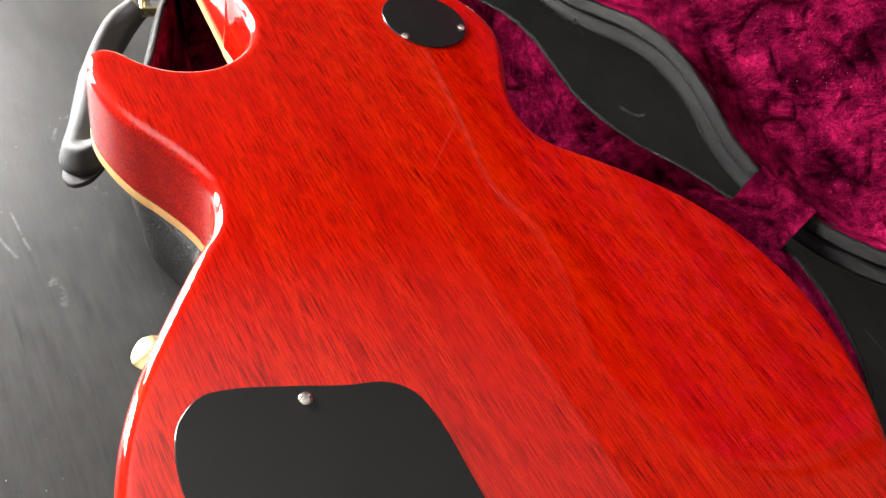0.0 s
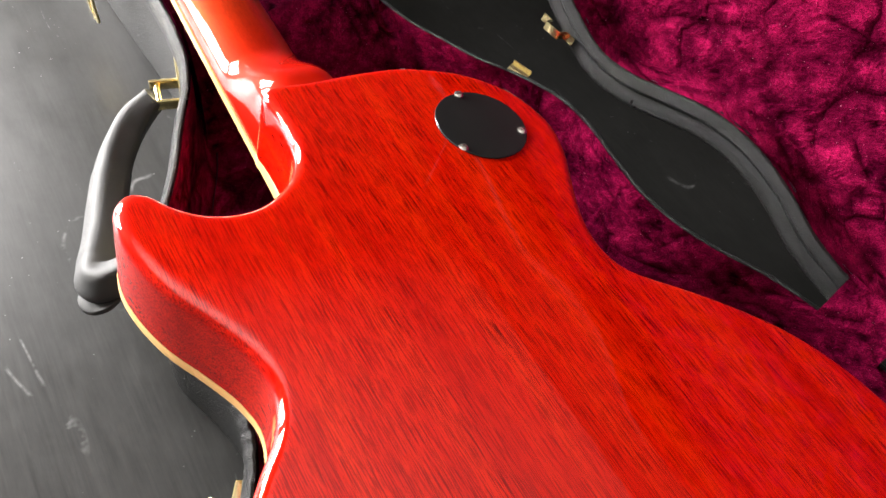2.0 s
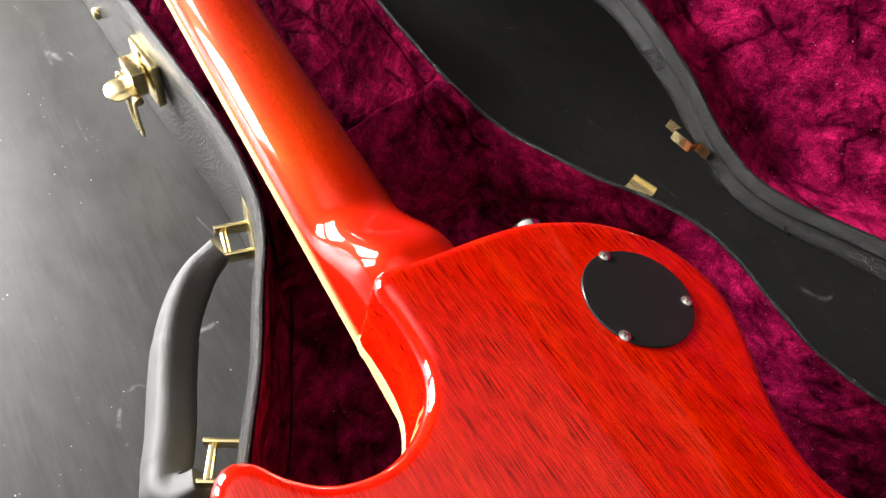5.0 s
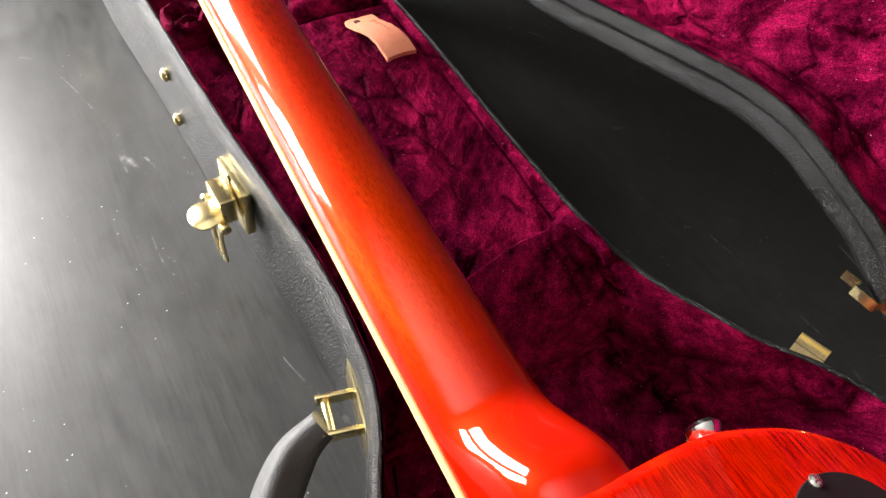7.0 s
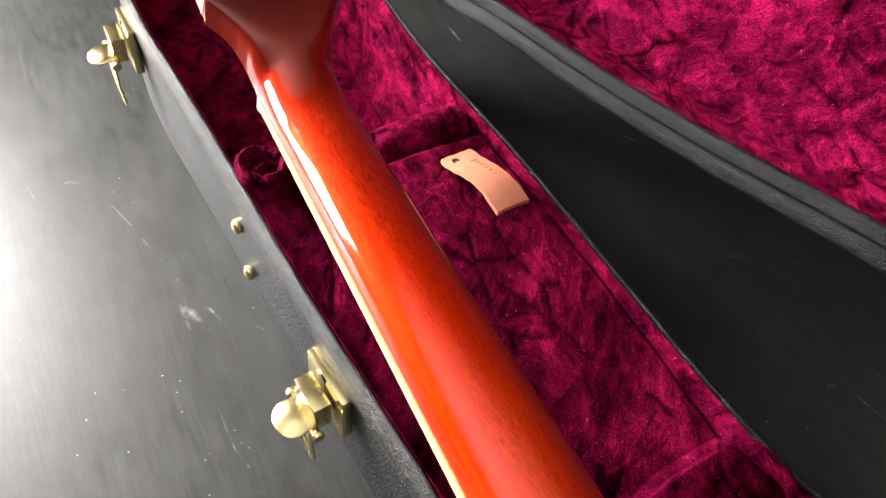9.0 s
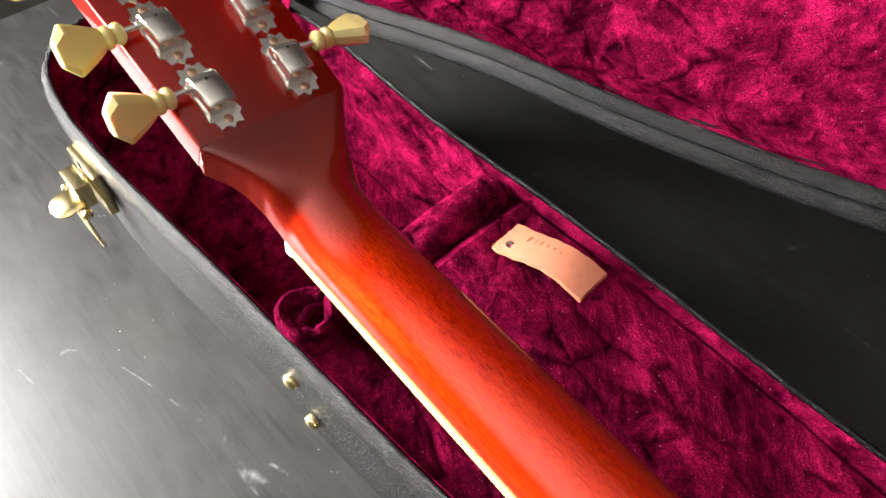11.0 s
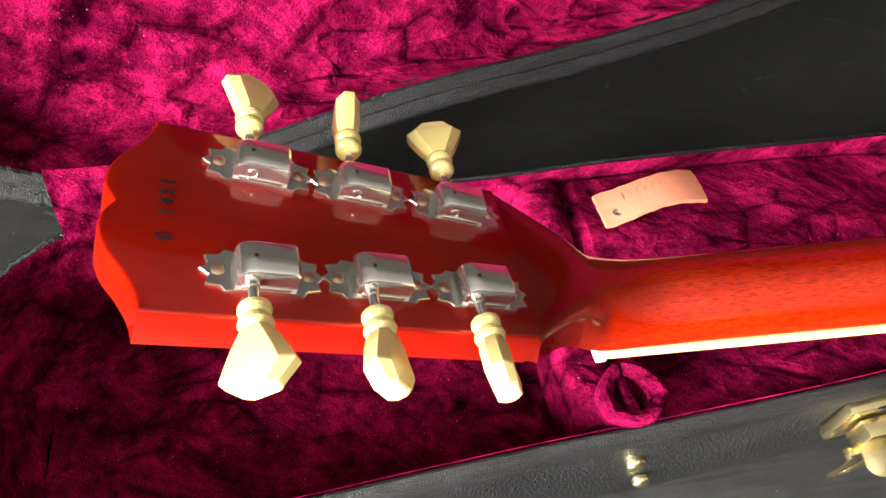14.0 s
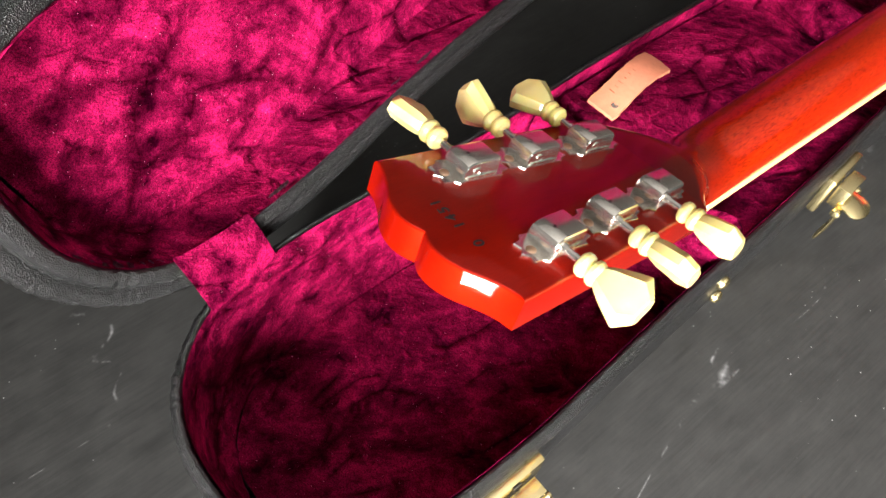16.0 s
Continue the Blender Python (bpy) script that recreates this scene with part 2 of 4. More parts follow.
def link(name, bm, mat, parent=None, label="", smooth=True, angle=40):
    data = bpy.data.meshes.new(name)
    bmesh.ops.recalc_face_normals(bm, faces=bm.faces)
    if smooth:
        for f in bm.faces:
            f.smooth = True
        for e in bm.edges:
            if len(e.link_faces) == 2 and e.calc_face_angle(0) > radians(angle):
                e.smooth = False
    bm.to_mesh(data)
    bm.free()
    data.materials.append(mat)
    ob = new(name, data)
    if parent:
        ob.parent = parent
    if label:
        tagged(ob, label)
    return ob


part = link


def rings_mesh(rings, close_ring=True, cap_first=False, cap_last=False):
    """A skin over rings of equally many points."""
    bm = bmesh.new()
    vs = [[bm.verts.new(p) for p in ring] for ring in rings]
    n = len(rings[0])
    for a, b in zip(vs, vs[1:]):
        for i in range(n if close_ring else n - 1):
            j = (i + 1) % n
            bm.faces.new((a[i], a[j], b[j], b[i]))
    if cap_first:
        bm.faces.new(vs[0][::-1])
    if cap_last:
        bm.faces.new(vs[-1])
    bm.normal_update()
    ngons = [f for f in bm.faces if len(f.verts) > 4]
    if ngons:
        bmesh.ops.triangulate(bm, faces=ngons)
    return bm


def spline(points, count, closed=True):
    """count points evenly spaced along a smooth curve through the given 2D or 3D points."""
    p = np.array(points, float)
    n = len(p)
    fine = []
    for i in range(n if closed else n - 1):
        if closed:
            a, b, c, d = p[(i - 1) % n], p[i], p[(i + 1) % n], p[(i + 2) % n]
        else:
            a, b, c, d = p[max(i - 1, 0)], p[i], p[i + 1], p[min(i + 2, n - 1)]
        # centripetal parameter, so that close points make no loops
        t1 = max(np.linalg.norm(b - a), 1e-9) ** 0.5
        t2 = t1 + max(np.linalg.norm(c - b), 1e-9) ** 0.5
        t3 = t2 + max(np.linalg.norm(d - c), 1e-9) ** 0.5
        for t in np.linspace(t1, t2, 24, endpoint=False):
            a1 = (t1 - t) / t1 * a + t / t1 * b if t1 > 1e-4 else b
            a2 = (t2 - t) / (t2 - t1) * b + (t - t1) / (t2 - t1) * c
            a3 = (t3 - t) / (t3 - t2) * c + (t - t2) / (t3 - t2) * d if t3 - t2 > 1e-4 else c
            b1 = (t2 - t) / t2 * a1 + t / t2 * a2
            b2 = (t3 - t) / (t3 - t1) * a2 + (t - t1) / (t3 - t1) * a3
            fine.append((t2 - t) / (t2 - t1) * b1 + (t - t1) / (t2 - t1) * b2)
    fine = np.array(fine + ([fine[0]] if closed else [p[-1]]))
    s = np.r_[0, np.cumsum(np.linalg.norm(np.diff(fine, axis=0), axis=1))]
    at = np.linspace(0, s[-1], count + 1)[:-1] if closed else np.linspace(0, s[-1], count)
    return np.stack([np.interp(at, s, fine[:, k]) for k in range(fine.shape[1])], 1)


def inward(outline):
    """Unit normals of a closed 2D outline, pointing into it."""
    d = np.roll(outline, -1, 0) - np.roll(outline, 1, 0)
    d /= np.linalg.norm(d, axis=1)[:, None]
    n = np.stack([-d[:, 1], d[:, 0]], 1)
    x, y = outline.T
    turn = np.sum(x * np.roll(y, -1) - np.roll(x, -1) * y)
    return n if turn > 0 else -n


def inset(outline, by):
    """The outline moved inwards; points that would cross are drawn together."""
    moved = outline + inward(outline) * by
    if by > 0.003:
        for _ in range(int(by / 0.0015)):
            moved = 0.5 * moved + 0.25 * (np.roll(moved, 1, 0) + np.roll(moved, -1, 0))
    return moved


def at_z(outline, z):
    return [(x, y, z) for x, y in outline]


def box(bm, size, centre=(0, 0, 0), bevel=0.0, m=None):
    r = bmesh.ops.create_cube(bm, size=1.0)
    vs = r["verts"]
    for v in vs:
        v.co = Vector((v.co.x * size[0] + centre[0], v.co.y * size[1] + centre[1], v.co.z * size[2] + centre[2]))
        if m:
            v.co = m @ v.co
    if bevel:
        es = {e for v in vs for e in v.link_edges}
        bmesh.ops.bevel(bm, geom=list(es), offset=bevel, segments=2, affect="EDGES", profile=0.6)
    return bm


def lathe(bm, profile, m=None, steps=24):
    """Turns (radius, height) pairs about z."""
    rows = []
    for r, z in profile:
        rows.append([bm.verts.new((m or Matrix()) @ Vector((r * math.cos(a), r * math.sin(a), z))) for a in np.linspace(0, 2 * math.pi, steps, endpoint=False)])
    for a, b in zip(rows, rows[1:]):
        for i in range(steps):
            j = (i + 1) % steps
            bm.faces.new((a[i], a[j], b[j], b[i]))
    bm.faces.new(rows[0][::-1])
    bm.faces.new(rows[-1])
    return bm


def tube(bm, line, radii, steps=12, flat=1.0):
    """A rod along a 3D line, with a radius for each point."""
    line = [Vector(p) for p in line]
    rows, up = [], Vector((0, 0, 1))
    for i, p in enumerate(line):
        d = (line[min(i + 1, len(line) - 1)] - line[max(i - 1, 0)]).normalized()
        if abs(d.dot(up)) > 0.95:
            up = Vector((1, 0, 0))
        a = d.cross(up).normalized()
        c = a.cross(d)
        r = radii[i] if hasattr(radii, "__len__") else radii
        rows.append([bm.verts.new(p + a * r * math.cos(w) + c * r * flat * math.sin(w)) for w in np.linspace(0, 2 * math.pi, steps, endpoint=False)])
    for a, b in zip(rows, rows[1:]):
        for i in range(steps):
            j = (i + 1) % steps
            bm.faces.new((a[i], a[j], b[j], b[i]))
    bm.faces.new(rows[0][::-1])
    bm.faces.new(rows[-1])
    return bm


def empty(name, m, label, category, group=""):
    ob = new(name)
    ob.empty_display_size = 0.02
    ob.matrix_world = m
    return tagged(ob, label, category, group)

# ---- room ----


def slab(name, size, centre, mat, label, category):
    ob = link(name, box(bmesh.new(), size, centre), mat, smooth=False)
    return tagged(ob, label, category, kind="structure")


slab("floor", (4.7, 4.4, 0.1), (-0.65, -0.78, -0.8), FLOOR_GREY, "pale greyish floor below the table", "floor")
slab("ceiling", (4.7, 4.4, 0.1), (-0.65, -0.78, 1.95), CEILING_PAINT, "plain white ceiling of the room", "ceiling")
slab("wall_south", (4.6, 0.1, 2.65), (-0.65, -2.9, 0.575), WALL_PAINT, "plain painted wall behind the table", "wall")
slab("wall_west", (0.1, 4.14, 2.65), (-2.9, -0.775, 0.575), WALL_PAINT, "plain painted wall beside the table", "wall")
slab("wall_east", (0.1, 4.14, 2.65), (1.65, -0.775, 0.575), WALL_PAINT, "plain painted wall on the hinge side", "wall")
WX0, WX1, WZ0, WZ1, WY = -1.65, -0.35, 0.10, 1.00, 1.3


def window_wall():
    bm = bmesh.new()
    for x0, x1, z0, z1 in ((-2.85, WX0, -0.75, 1.9), (WX1, 1.6, -0.75, 1.9), (WX0, WX1, -0.75, WZ0), (WX0, WX1, WZ1, 1.9)):
        box(bm, (x1 - x0, 0.12, z1 - z0), ((x0 + x1) / 2, WY + 0.06, (z0 + z1) / 2))
    return tagged(link("wall_north", bm, PALE_WALL, smooth=False), "plain painted wall with a window opening", "wall", kind="structure")


window_wall()
window = tagged(new("window_1"), "white two-pane window in the painted wall", "window", kind="structure")
for wx in (WX0 + 0.025, (WX0 + WX1) / 2, WX1 - 0.025):
    part("window_frame", box(bmesh.new(), (0.05 if wx != (WX0 + WX1) / 2 else 0.16, 0.06, WZ1 - WZ0 - 0.002), (wx, WY + 0.04, (WZ0 + WZ1) / 2), 0.004), WALL_PAINT, window)
for wz in (WZ0 + 0.025, WZ1 - 0.025):
    for wx in ((3 * WX0 + WX1) / 4 - 0.014, (WX0 + 3 * WX1) / 4 + 0.014):
        part("window_frame", box(bmesh.new(), ((WX1 - WX0) / 2 - 0.133, 0.06, 0.05), (wx, WY + 0.04, wz), 0.004), WALL_PAINT, window)

# ---- table ----
table = empty("table", pose(0, 0, 0), "black-painted wooden table with dusty scratched top", "table")
part("tabletop", box(bmesh.new(), (2.2, 1.75, 0.04), (-0.1, -0.025, -0.02), 0.004), TABLE, table)
for lx in (-1.1, 0.9):
    for ly in (-0.82, 0.77):
        part("leg", box(bmesh.new(), (0.06, 0.06, 0.71), (lx, ly, -0.395), 0.003), TABLE, table)

# ---- guitar case ----
CASE = [(35, 632), (5, 633), (-28, 627), (-47, 610), (-58, 588), (-63.5, 552), (-64, 500), (-60, 440), (-56, 380), (-53, 320), (-49, 250), (-44, 190),
        (-40, 140), (-40, 100), (-44, 66), (-51, 45), (-63, 21), (-81, -17), (-98, -46), (-113, -76), (-115, -104), (-105, -132), (-100, -160), (-106, -188),
        (-128, -222), (-152, -252), (-168, -288), (-172, -330), (-157, -380), (-112, -426), (-50, -450), (15, -455), (85, -448), (155, -425),
        (200, -390), (220, -350), (227, -313)]
CASE += [(227, -285), (221, -250), (209, -218), (193, -190), (182, -163), (177, -134), (179, -104), (181, -76), (177, -46), (160, -14), (144.5, 7), (131.5, 31),
         (118, 58), (110.5, 85), (107.5, 119), (106, 170), (106, 238), (105, 310), (101, 385), (101, 436), (103, 488), (101, 545), (93, 582), (82, 602),
         (62, 621)]
case_outline = spline(np.array(CASE) / 1000, 1600)
shell_outline = spline(np.array(CASE) / 1000, 420)


def rim_height(y):
    """The case's rim rises a little towards the head end."""
    return 0.0915 + 0.0215 * y


case = empty("guitar_case", pose(0, 0, 0), "open black hard guitar case with burgundy velvet lining", "guitar case")


def crush(p, size=1.0):
    """Creases of crushed velvet, in metres."""
    v = Vector(p) * (16.0 / size)
    a = noise.noise(v) * 0.6 + noise.noise(v * 2.3 + Vector((7, 3, 1))) * 0.4
    w = v + Vector((noise.noise(v * 1.3), noise.noise(v * 1.3 + Vector((5, 5, 5))), 0)) * 1.2
    ridge = 1 - abs(noise.noise(w * 1.4)) * 5.0
    return 0.0026 * a + 0.0006 * max(ridge, 0)


def extents(outline, y):
    """The outline's least and greatest x at y."""
    x, v = outline.T
    xs = []
    for i in range(len(x)):
        j = (i + 1) % len(x)
        if (v[i] - y) * (v[j] - y) <= 0 and v[i] != v[j]:
            xs.append(x[i] + (x[j] - x[i]) * (y - v[i]) / (v[j] - v[i]))
    return min(xs), max(xs)


def case_shell(place, depth, name, parent, label, grow=0.0):
    """Outer walls and bottom; place(x, y, h) sets a point h below the rim's plane."""
    levels = [(0.0, 0.010), (0.0015, depth * 0.5), (0.003, depth - 0.012), (0.004, depth - 0.006), (0.007, depth - 0.0015), (0.012, depth)]
    rings = [[place(x, y, h) for x, y in inset(shell_outline, i - grow)] for i, h in levels]
    return part(name, rings_mesh(rings, cap_last=True), TOLEX, parent, label)


BASE_RIM = [(0.0006, 0.020), (-0.0006, 0.0155), (-0.0010, 0.010), (-0.0004, 0.0055), (0.0014, 0.0020), (0.0034, 0.0004), (0.0046, 0.0008), (0.0054, 0.0025), (0.0054, 0.0080)]
LID_RIM = [(-0.0056, 0.020), (-0.0072, 0.016), (-0.0078, 0.012), (-0.0066, 0.0085), (-0.0040, 0.0066), (0.0005, 0.0064), (0.0034, 0.0078), (0.0044, 0.0070),
           (0.0052, 0.0030), (0.0070, 0.0006), (0.0105, 0.0), (0.0136, 0.0008), (0.0150, 0.003), (0.0154, 0.007), (0.0150, 0.013)]


def bend(outline):
    """How sharply the outline turns at each point, 0 on straight runs."""
    d = np.roll(outline, -1, 0) - outline
    a = np.unwrap(np.arctan2(d[:, 1], d[:, 0]))
    k = np.abs(np.roll(a, -12) - np.roll(a, 12))
    k = np.minimum(k, np.abs(2 * math.pi - k))
    return np.clip((k - 0.25) / 0.35, 0, 1)


def case_rim(place, profile, name, parent, label):
    """The padded edge that runs round the opening, puckered where it turns."""
    turn = bend(case_outline)
    rings = []
    for i, h in profile:
        line = inset(case_outline, i)
        n = inward(line)
        ring = []
        for k, ((x, y), (nx, ny)) in enumerate(zip(line, n)):
            v = Vector((x, y, h))
            d = 0.0003 * noise.noise(v * 60) + turn[k] * (0.0008 * noise.noise(v * 130) + 0.0005 * math.sin(k * 1.35 + 9 * noise.noise(v * 70)))
            ring.append(place(x + nx * d, y + ny * d, h + d))
        rings.append(ring)
    return part(name, rings_mesh(rings), RIM_LEATHER, parent, label)


def lining_wall(place, depth, name, parent, lean, edge, edge_h=0.0006, bow=5):
    """Velvet on the inner walls, crushed into creases."""
    rings = []
    for k, s in enumerate(np.linspace(0, 1, 15)):
        line = inset(case_outline, edge + lean * s ** bow)
        n = inward(line)
        ring = []
        for (x, y), (nx, ny) in zip(line, n):
            d = max(0.0, crush((x, y, s * depth)) * min(1, s * 5))
            ring.append(place(x + nx * d, y + ny * d, edge_h + s * (depth - edge_h)))
        rings.append(ring)
    return part(name, rings_mesh(rings), VELVET, parent)


def lining_sheet(place, name, parent, profile, side, rise=None, amount=1.0, columns=70, shift=None):
    """A velvet sheet across the case: rows of (y, height below the rim)."""
    wall = inset(case_outline, side)
    bm, rows = bmesh.new(), []
    for y, h in profile:
        x0, x1 = extents(wall, y)
        row = []
        for s in np.linspace(0, 1, columns):
            x = x0 + (x1 - x0) * s
            d = crush((x, y + h, 0.5)) * amount
            row.append(bm.verts.new(place(x, y - (shift(x, y) if shift else 0), h - d - (rise(x, y) if rise else 0))))
        rows.append(row)
    for a, b in zip(rows, rows[1:]):
        for i in range(columns - 1):
            bm.faces.new((a[i], a[i + 1], b[i + 1], b[i]))
    return part(name, bm, VELVET, parent)


def base_place(x, y, h):
    return (x, y, rim_height(y) * (1 - h / 0.0998) + 0.0002)


base = case_shell(base_place, 0.0998, "base_shell", case, "black vinyl-covered lower shell")
case_rim(base_place, BASE_RIM, "base_rim", base, "black rolled leather edging")
lining_wall(base_place, 0.083, "base_lining", base, 0.010, 0.0060)
y_rows = np.linspace(-0.432, 0.6150, 282)
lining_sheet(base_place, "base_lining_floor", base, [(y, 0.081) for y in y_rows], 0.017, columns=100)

# padded accessory box across the neck part
pad_rows = [(0.066, 0.08), (0.066, 0.06), (0.069, 0.045), (0.074, 0.033), (0.080, 0.0235), (0.0875, 0.0150), (0.0955, 0.0082), (0.1025, 0.0038), (0.1070, 0.0014), (0.1090, 0.0010),
            (0.1105, 0.0022), (0.1120, 0.0080), (0.1140, 0.0150), (0.1190, 0.0185)]
pad_rows += [(y, 0.0105 + 0.0075 * max(0, (0.21 - y) / 0.09) ** 2) for y in np.linspace(0.127, 0.322, 48)]
pad_rows += [(0.33, 0.0095), (0.336, 0.014), (0.339, 0.022), (0.337, 0.05), (0.335, 0.08)]


def lip_sag(x, y):
    """How far the box's top stands over its plain height: low under the neck, high at the tucked corner."""
    return -0.006 * math.exp(-((x - 0.005) / 0.03) ** 2) + (0.003 * min(1, max(0, (x - 0.07) / 0.02)) if y < 0.1115 else -0.015 * min(1, max(0, (0.088 - x) / 0.05)) * min(1, max(0, (0.185 - y) / 0.07)))


lining_sheet(base_place, "accessory_box", base, pad_rows, 0.0085, lip_sag, 0.45,
             shift=lambda x, y: (0.0035 + 0.008 * min(1, max(0, (0.065 - x) / 0.037))) * min(1, max(0, (0.2 - y) / 0.085)))

# lid, hinged along the line between the two widest places of that side
HINGE_0, HINGE_1, LID_OPEN = Vector((0.229, -0.272, 0.090)), Vector((0.098, 0.566, 0.110)), 109.0
hinge_way = (HINGE_1 - HINGE_0).normalized()
hinge_side = hinge_way.cross(Vector((0, 0, 1))).normalized()
lid_up = (-hinge_side * math.cos(radians(LID_OPEN)) + Vector((0, 0, 1)) * math.sin(radians(LID_OPEN))).normalized()
lid_out = lid_up.cross(hinge_way).normalized()
if lid_out.x < 0:
    lid_out = -lid_out


def lid_place(x, y, h):
    rel = Vector((x, y, 0)) - Vector((HINGE_0.x, HINGE_0.y, 0))
    u = rel.dot(hinge_way)
    d = -rel.dot(hinge_side) - (0.004 + 0.009 * min(1, max(0, (u - 0.1) / 0.35))) + 0.013 * min(1, max(0, (u - 0.50) / 0.36))
    return HINGE_0 + hinge_way * u + lid_up * d + lid_out * h


lid = case_shell(lid_place, 0.052, "lid_shell", case, "black vinyl-covered upright lid shell", 0.006)
case_rim(lid_place, LID_RIM, "lid_rim", lid, "black rolled leather edging")
lining_wall(lid_place, 0.034, "lid_lining", lid, 0.006, 0.0152, 0.0012, 2)
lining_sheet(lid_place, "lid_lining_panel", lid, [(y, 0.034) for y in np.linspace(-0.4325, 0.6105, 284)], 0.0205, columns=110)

# ---- guitar ----
GUITAR = Matrix(((0.99362, -0.00771, 0.1125, -0.0027), (0.00765, 0.99997, 0.00094, -0.032), (-0.1125, -0.00007, 0.99365, 0.145), (0, 0, 0, 1)))
guitar = empty("electric_guitar", GUITAR, "cherry red mahogany electric guitar lying face down", "guitar")
BODY = [(0, 2), (16, 2.5), (37, 2.5), (55, 1), (72, -4), (88, -11), (102, -22), (113, -36), (119, -54), (119.5, -70), (114, -88), (105, -105), (96, -122),
        (90, -138), (88.5, -153), (92, -165), (101, -175), (114, -187), (135, -209), (150, -229), (161, -252), (167, -276), (169, -297), (167, -318),
        (160, -344), (147, -370), (127, -395), (100, -415), (66, -430), (30, -437), (0, -438)]
BODY += [(-30, -437), (-66, -430), (-100, -415), (-127, -395), (-147, -370), (-160, -344), (-167, -318), (-169, -297), (-166, -276), (-158, -253),
         (-146, -232), (-126, -206), (-110, -187), (-97, -172), (-91.5, -155), (-94, -140), (-102, -122), (-112, -103), (-118, -84), (-120, -66),
         (-117, -53), (-110, -47.5), (-102, -50), (-94, -60), (-84, -68), (-74, -71.5), (-62, -72), (-50, -67.5), (-39, -59), (-31.5, -47), (-28.5, -32),
         (-28, -15), (-28.5, -3), (-24, 2)]
body_outline = spline(np.array(BODY) / 1000, 360)


def guitar_body():
    rings = [at_z(inset(body_outline, 0.0004), -0.0440), at_z(body_outline, -0.0436)]
    rings += [at_z(body_outline, z) for z in (-0.03, -0.015, -0.0065)]
    r = 0.0062
    for a in np.linspace(10, 90, 8):
        rings.append(at_z(inset(body_outline, r * (1 - math.cos(radians(a)))), -r + r * math.sin(radians(a))))
    rings.append(at_z(inset(body_outline, 0.0085), 0.0))
    return part("body", rings_mesh(rings, True, True, True), CHERRY, guitar, "glossy cherry red mahogany back and sides")


guitar_body()


def body_binding():
    rings = [at_z(inset(body_outline, i), z) for i, z in ((0.0, -0.0441), (-0.0003, -0.0445), (-0.0003, -0.0498), (0.001, -0.0505))]
    return part("body_binding", rings_mesh(rings, True, False, True), CREAM, guitar, "aged cream binding round the front edge")


body_binding()


def front_z(y):
    """Height of the fretboard's face in the guitar's own space."""
    return -0.022 + 0.077 * (y - 0.389)


HEAD_TILT = math.degrees(math.atan(0.39))


def head_z(y):
    return 0.0255 + 0.39 * (y - 0.432)


def ease(a, b, t):
    t = min(1, max(0, t))
    return a + (b - a) * t * t * (3 - 2 * t)


def guitar_neck():
    rings = []
    for y in np.concatenate([np.linspace(-0.03, 0.10, 66), np.linspace(0.106, 0.34, 40), np.linspace(0.344, 0.42685, 60), [0.4290, 0.4310, 0.4328]]):
        half = 0.0210 + (0.389 - min(y, 0.389)) * 0.0142
        edge = front_z(y) + 0.0058
        crown = front_z(y) + 0.0214 + (0.389 - y) * 0.0115
        power = 2.05
        if y < 0.06:
            crown = ease(crown, -0.0035, (0.058 - y) / 0.05)
            power = ease(2.05, 3.2, (0.06 - y) / 0.05)
        if y > 0.345:
            crown = ease(crown, head_z(y), (y - 0.345) / 0.06)
            power = ease(2.05, 14.0, (y - 0.390) / 0.037)
            hy = (y - 0.389) / math.cos(radians(HEAD_TILT))
            half = max(half, float(np.interp(hy, [0.0, 0.008, 0.016, 0.024, 0.033, 0.0406], [0.0216, 0.0219, 0.0233, 0.0268, 0.0322, 0.03775])))
            edge = ease(edge, head_z(y) - 0.0155, (y - 0.389) / 0.03)
            if y > 0.427:
                crown, half, edge = crown - 0.00005, half - 0.0002, edge + 0.0006
        ring = []
        for w in np.linspace(0, math.pi, 57):
            c = math.cos(w)
            ring.append((half * c, y, edge + (crown - edge) * max(0.0, 1 - abs(c) ** power) ** (1 / power)))
        rings.append(ring)
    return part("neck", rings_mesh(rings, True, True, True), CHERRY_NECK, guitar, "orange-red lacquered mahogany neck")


guitar_neck()


def fretboard():
    bm = bmesh.new()
    for y0, y1 in ((-0.12, 0.389),):
        rows = []
        for y in (y0, y1):
            half = 0.0202 + (0.389 - y) * 0.0147
            z = front_z(y)
            rows.append([bm.verts.new(p) for p in ((-half, y, z), (half, y, z), (half, y, z + 0.0057), (-half, y, z + 0.0057))])
        a, b = rows
        for i in range(4):
            j = (i + 1) % 4
            bm.faces.new((a[i], a[j], b[j], b[i]))
        bm.faces.new(a[::-1])
        bm.faces.new(b)
    return part("fretboard", bm, ROSEWOOD, guitar, "dark rosewood fretboard")


fretboard()
for sx in (-1, 1):
    rings = []
    for y in np.linspace(-0.06, 0.389, 20):
        half = 0.0216 + (0.389 - y) * 0.0147
        z = front_z(y)
        rings.append([(sx * (half + 0.0002), y, z + 0.0058), (sx * (half + 0.0002), y, z + 0.0003), (sx * (half - 0.0014), y, z), (sx * (half - 0.0014), y, z + 0.0058)])
    part("fretboard_binding", rings_mesh(rings, True, True, True), CREAM, guitar, "pale cream fretboard binding")
nut_bm = box(bmesh.new(), (0.0436, 0.005, 0.0085), (0, 0.3915, front_z(0.389) + 0.0022), 0.0012)
part("nut", nut_bm, plain("bone", (0.8, 0.76, 0.66), 0.35, wear=0.05), guitar, "white bone nut")

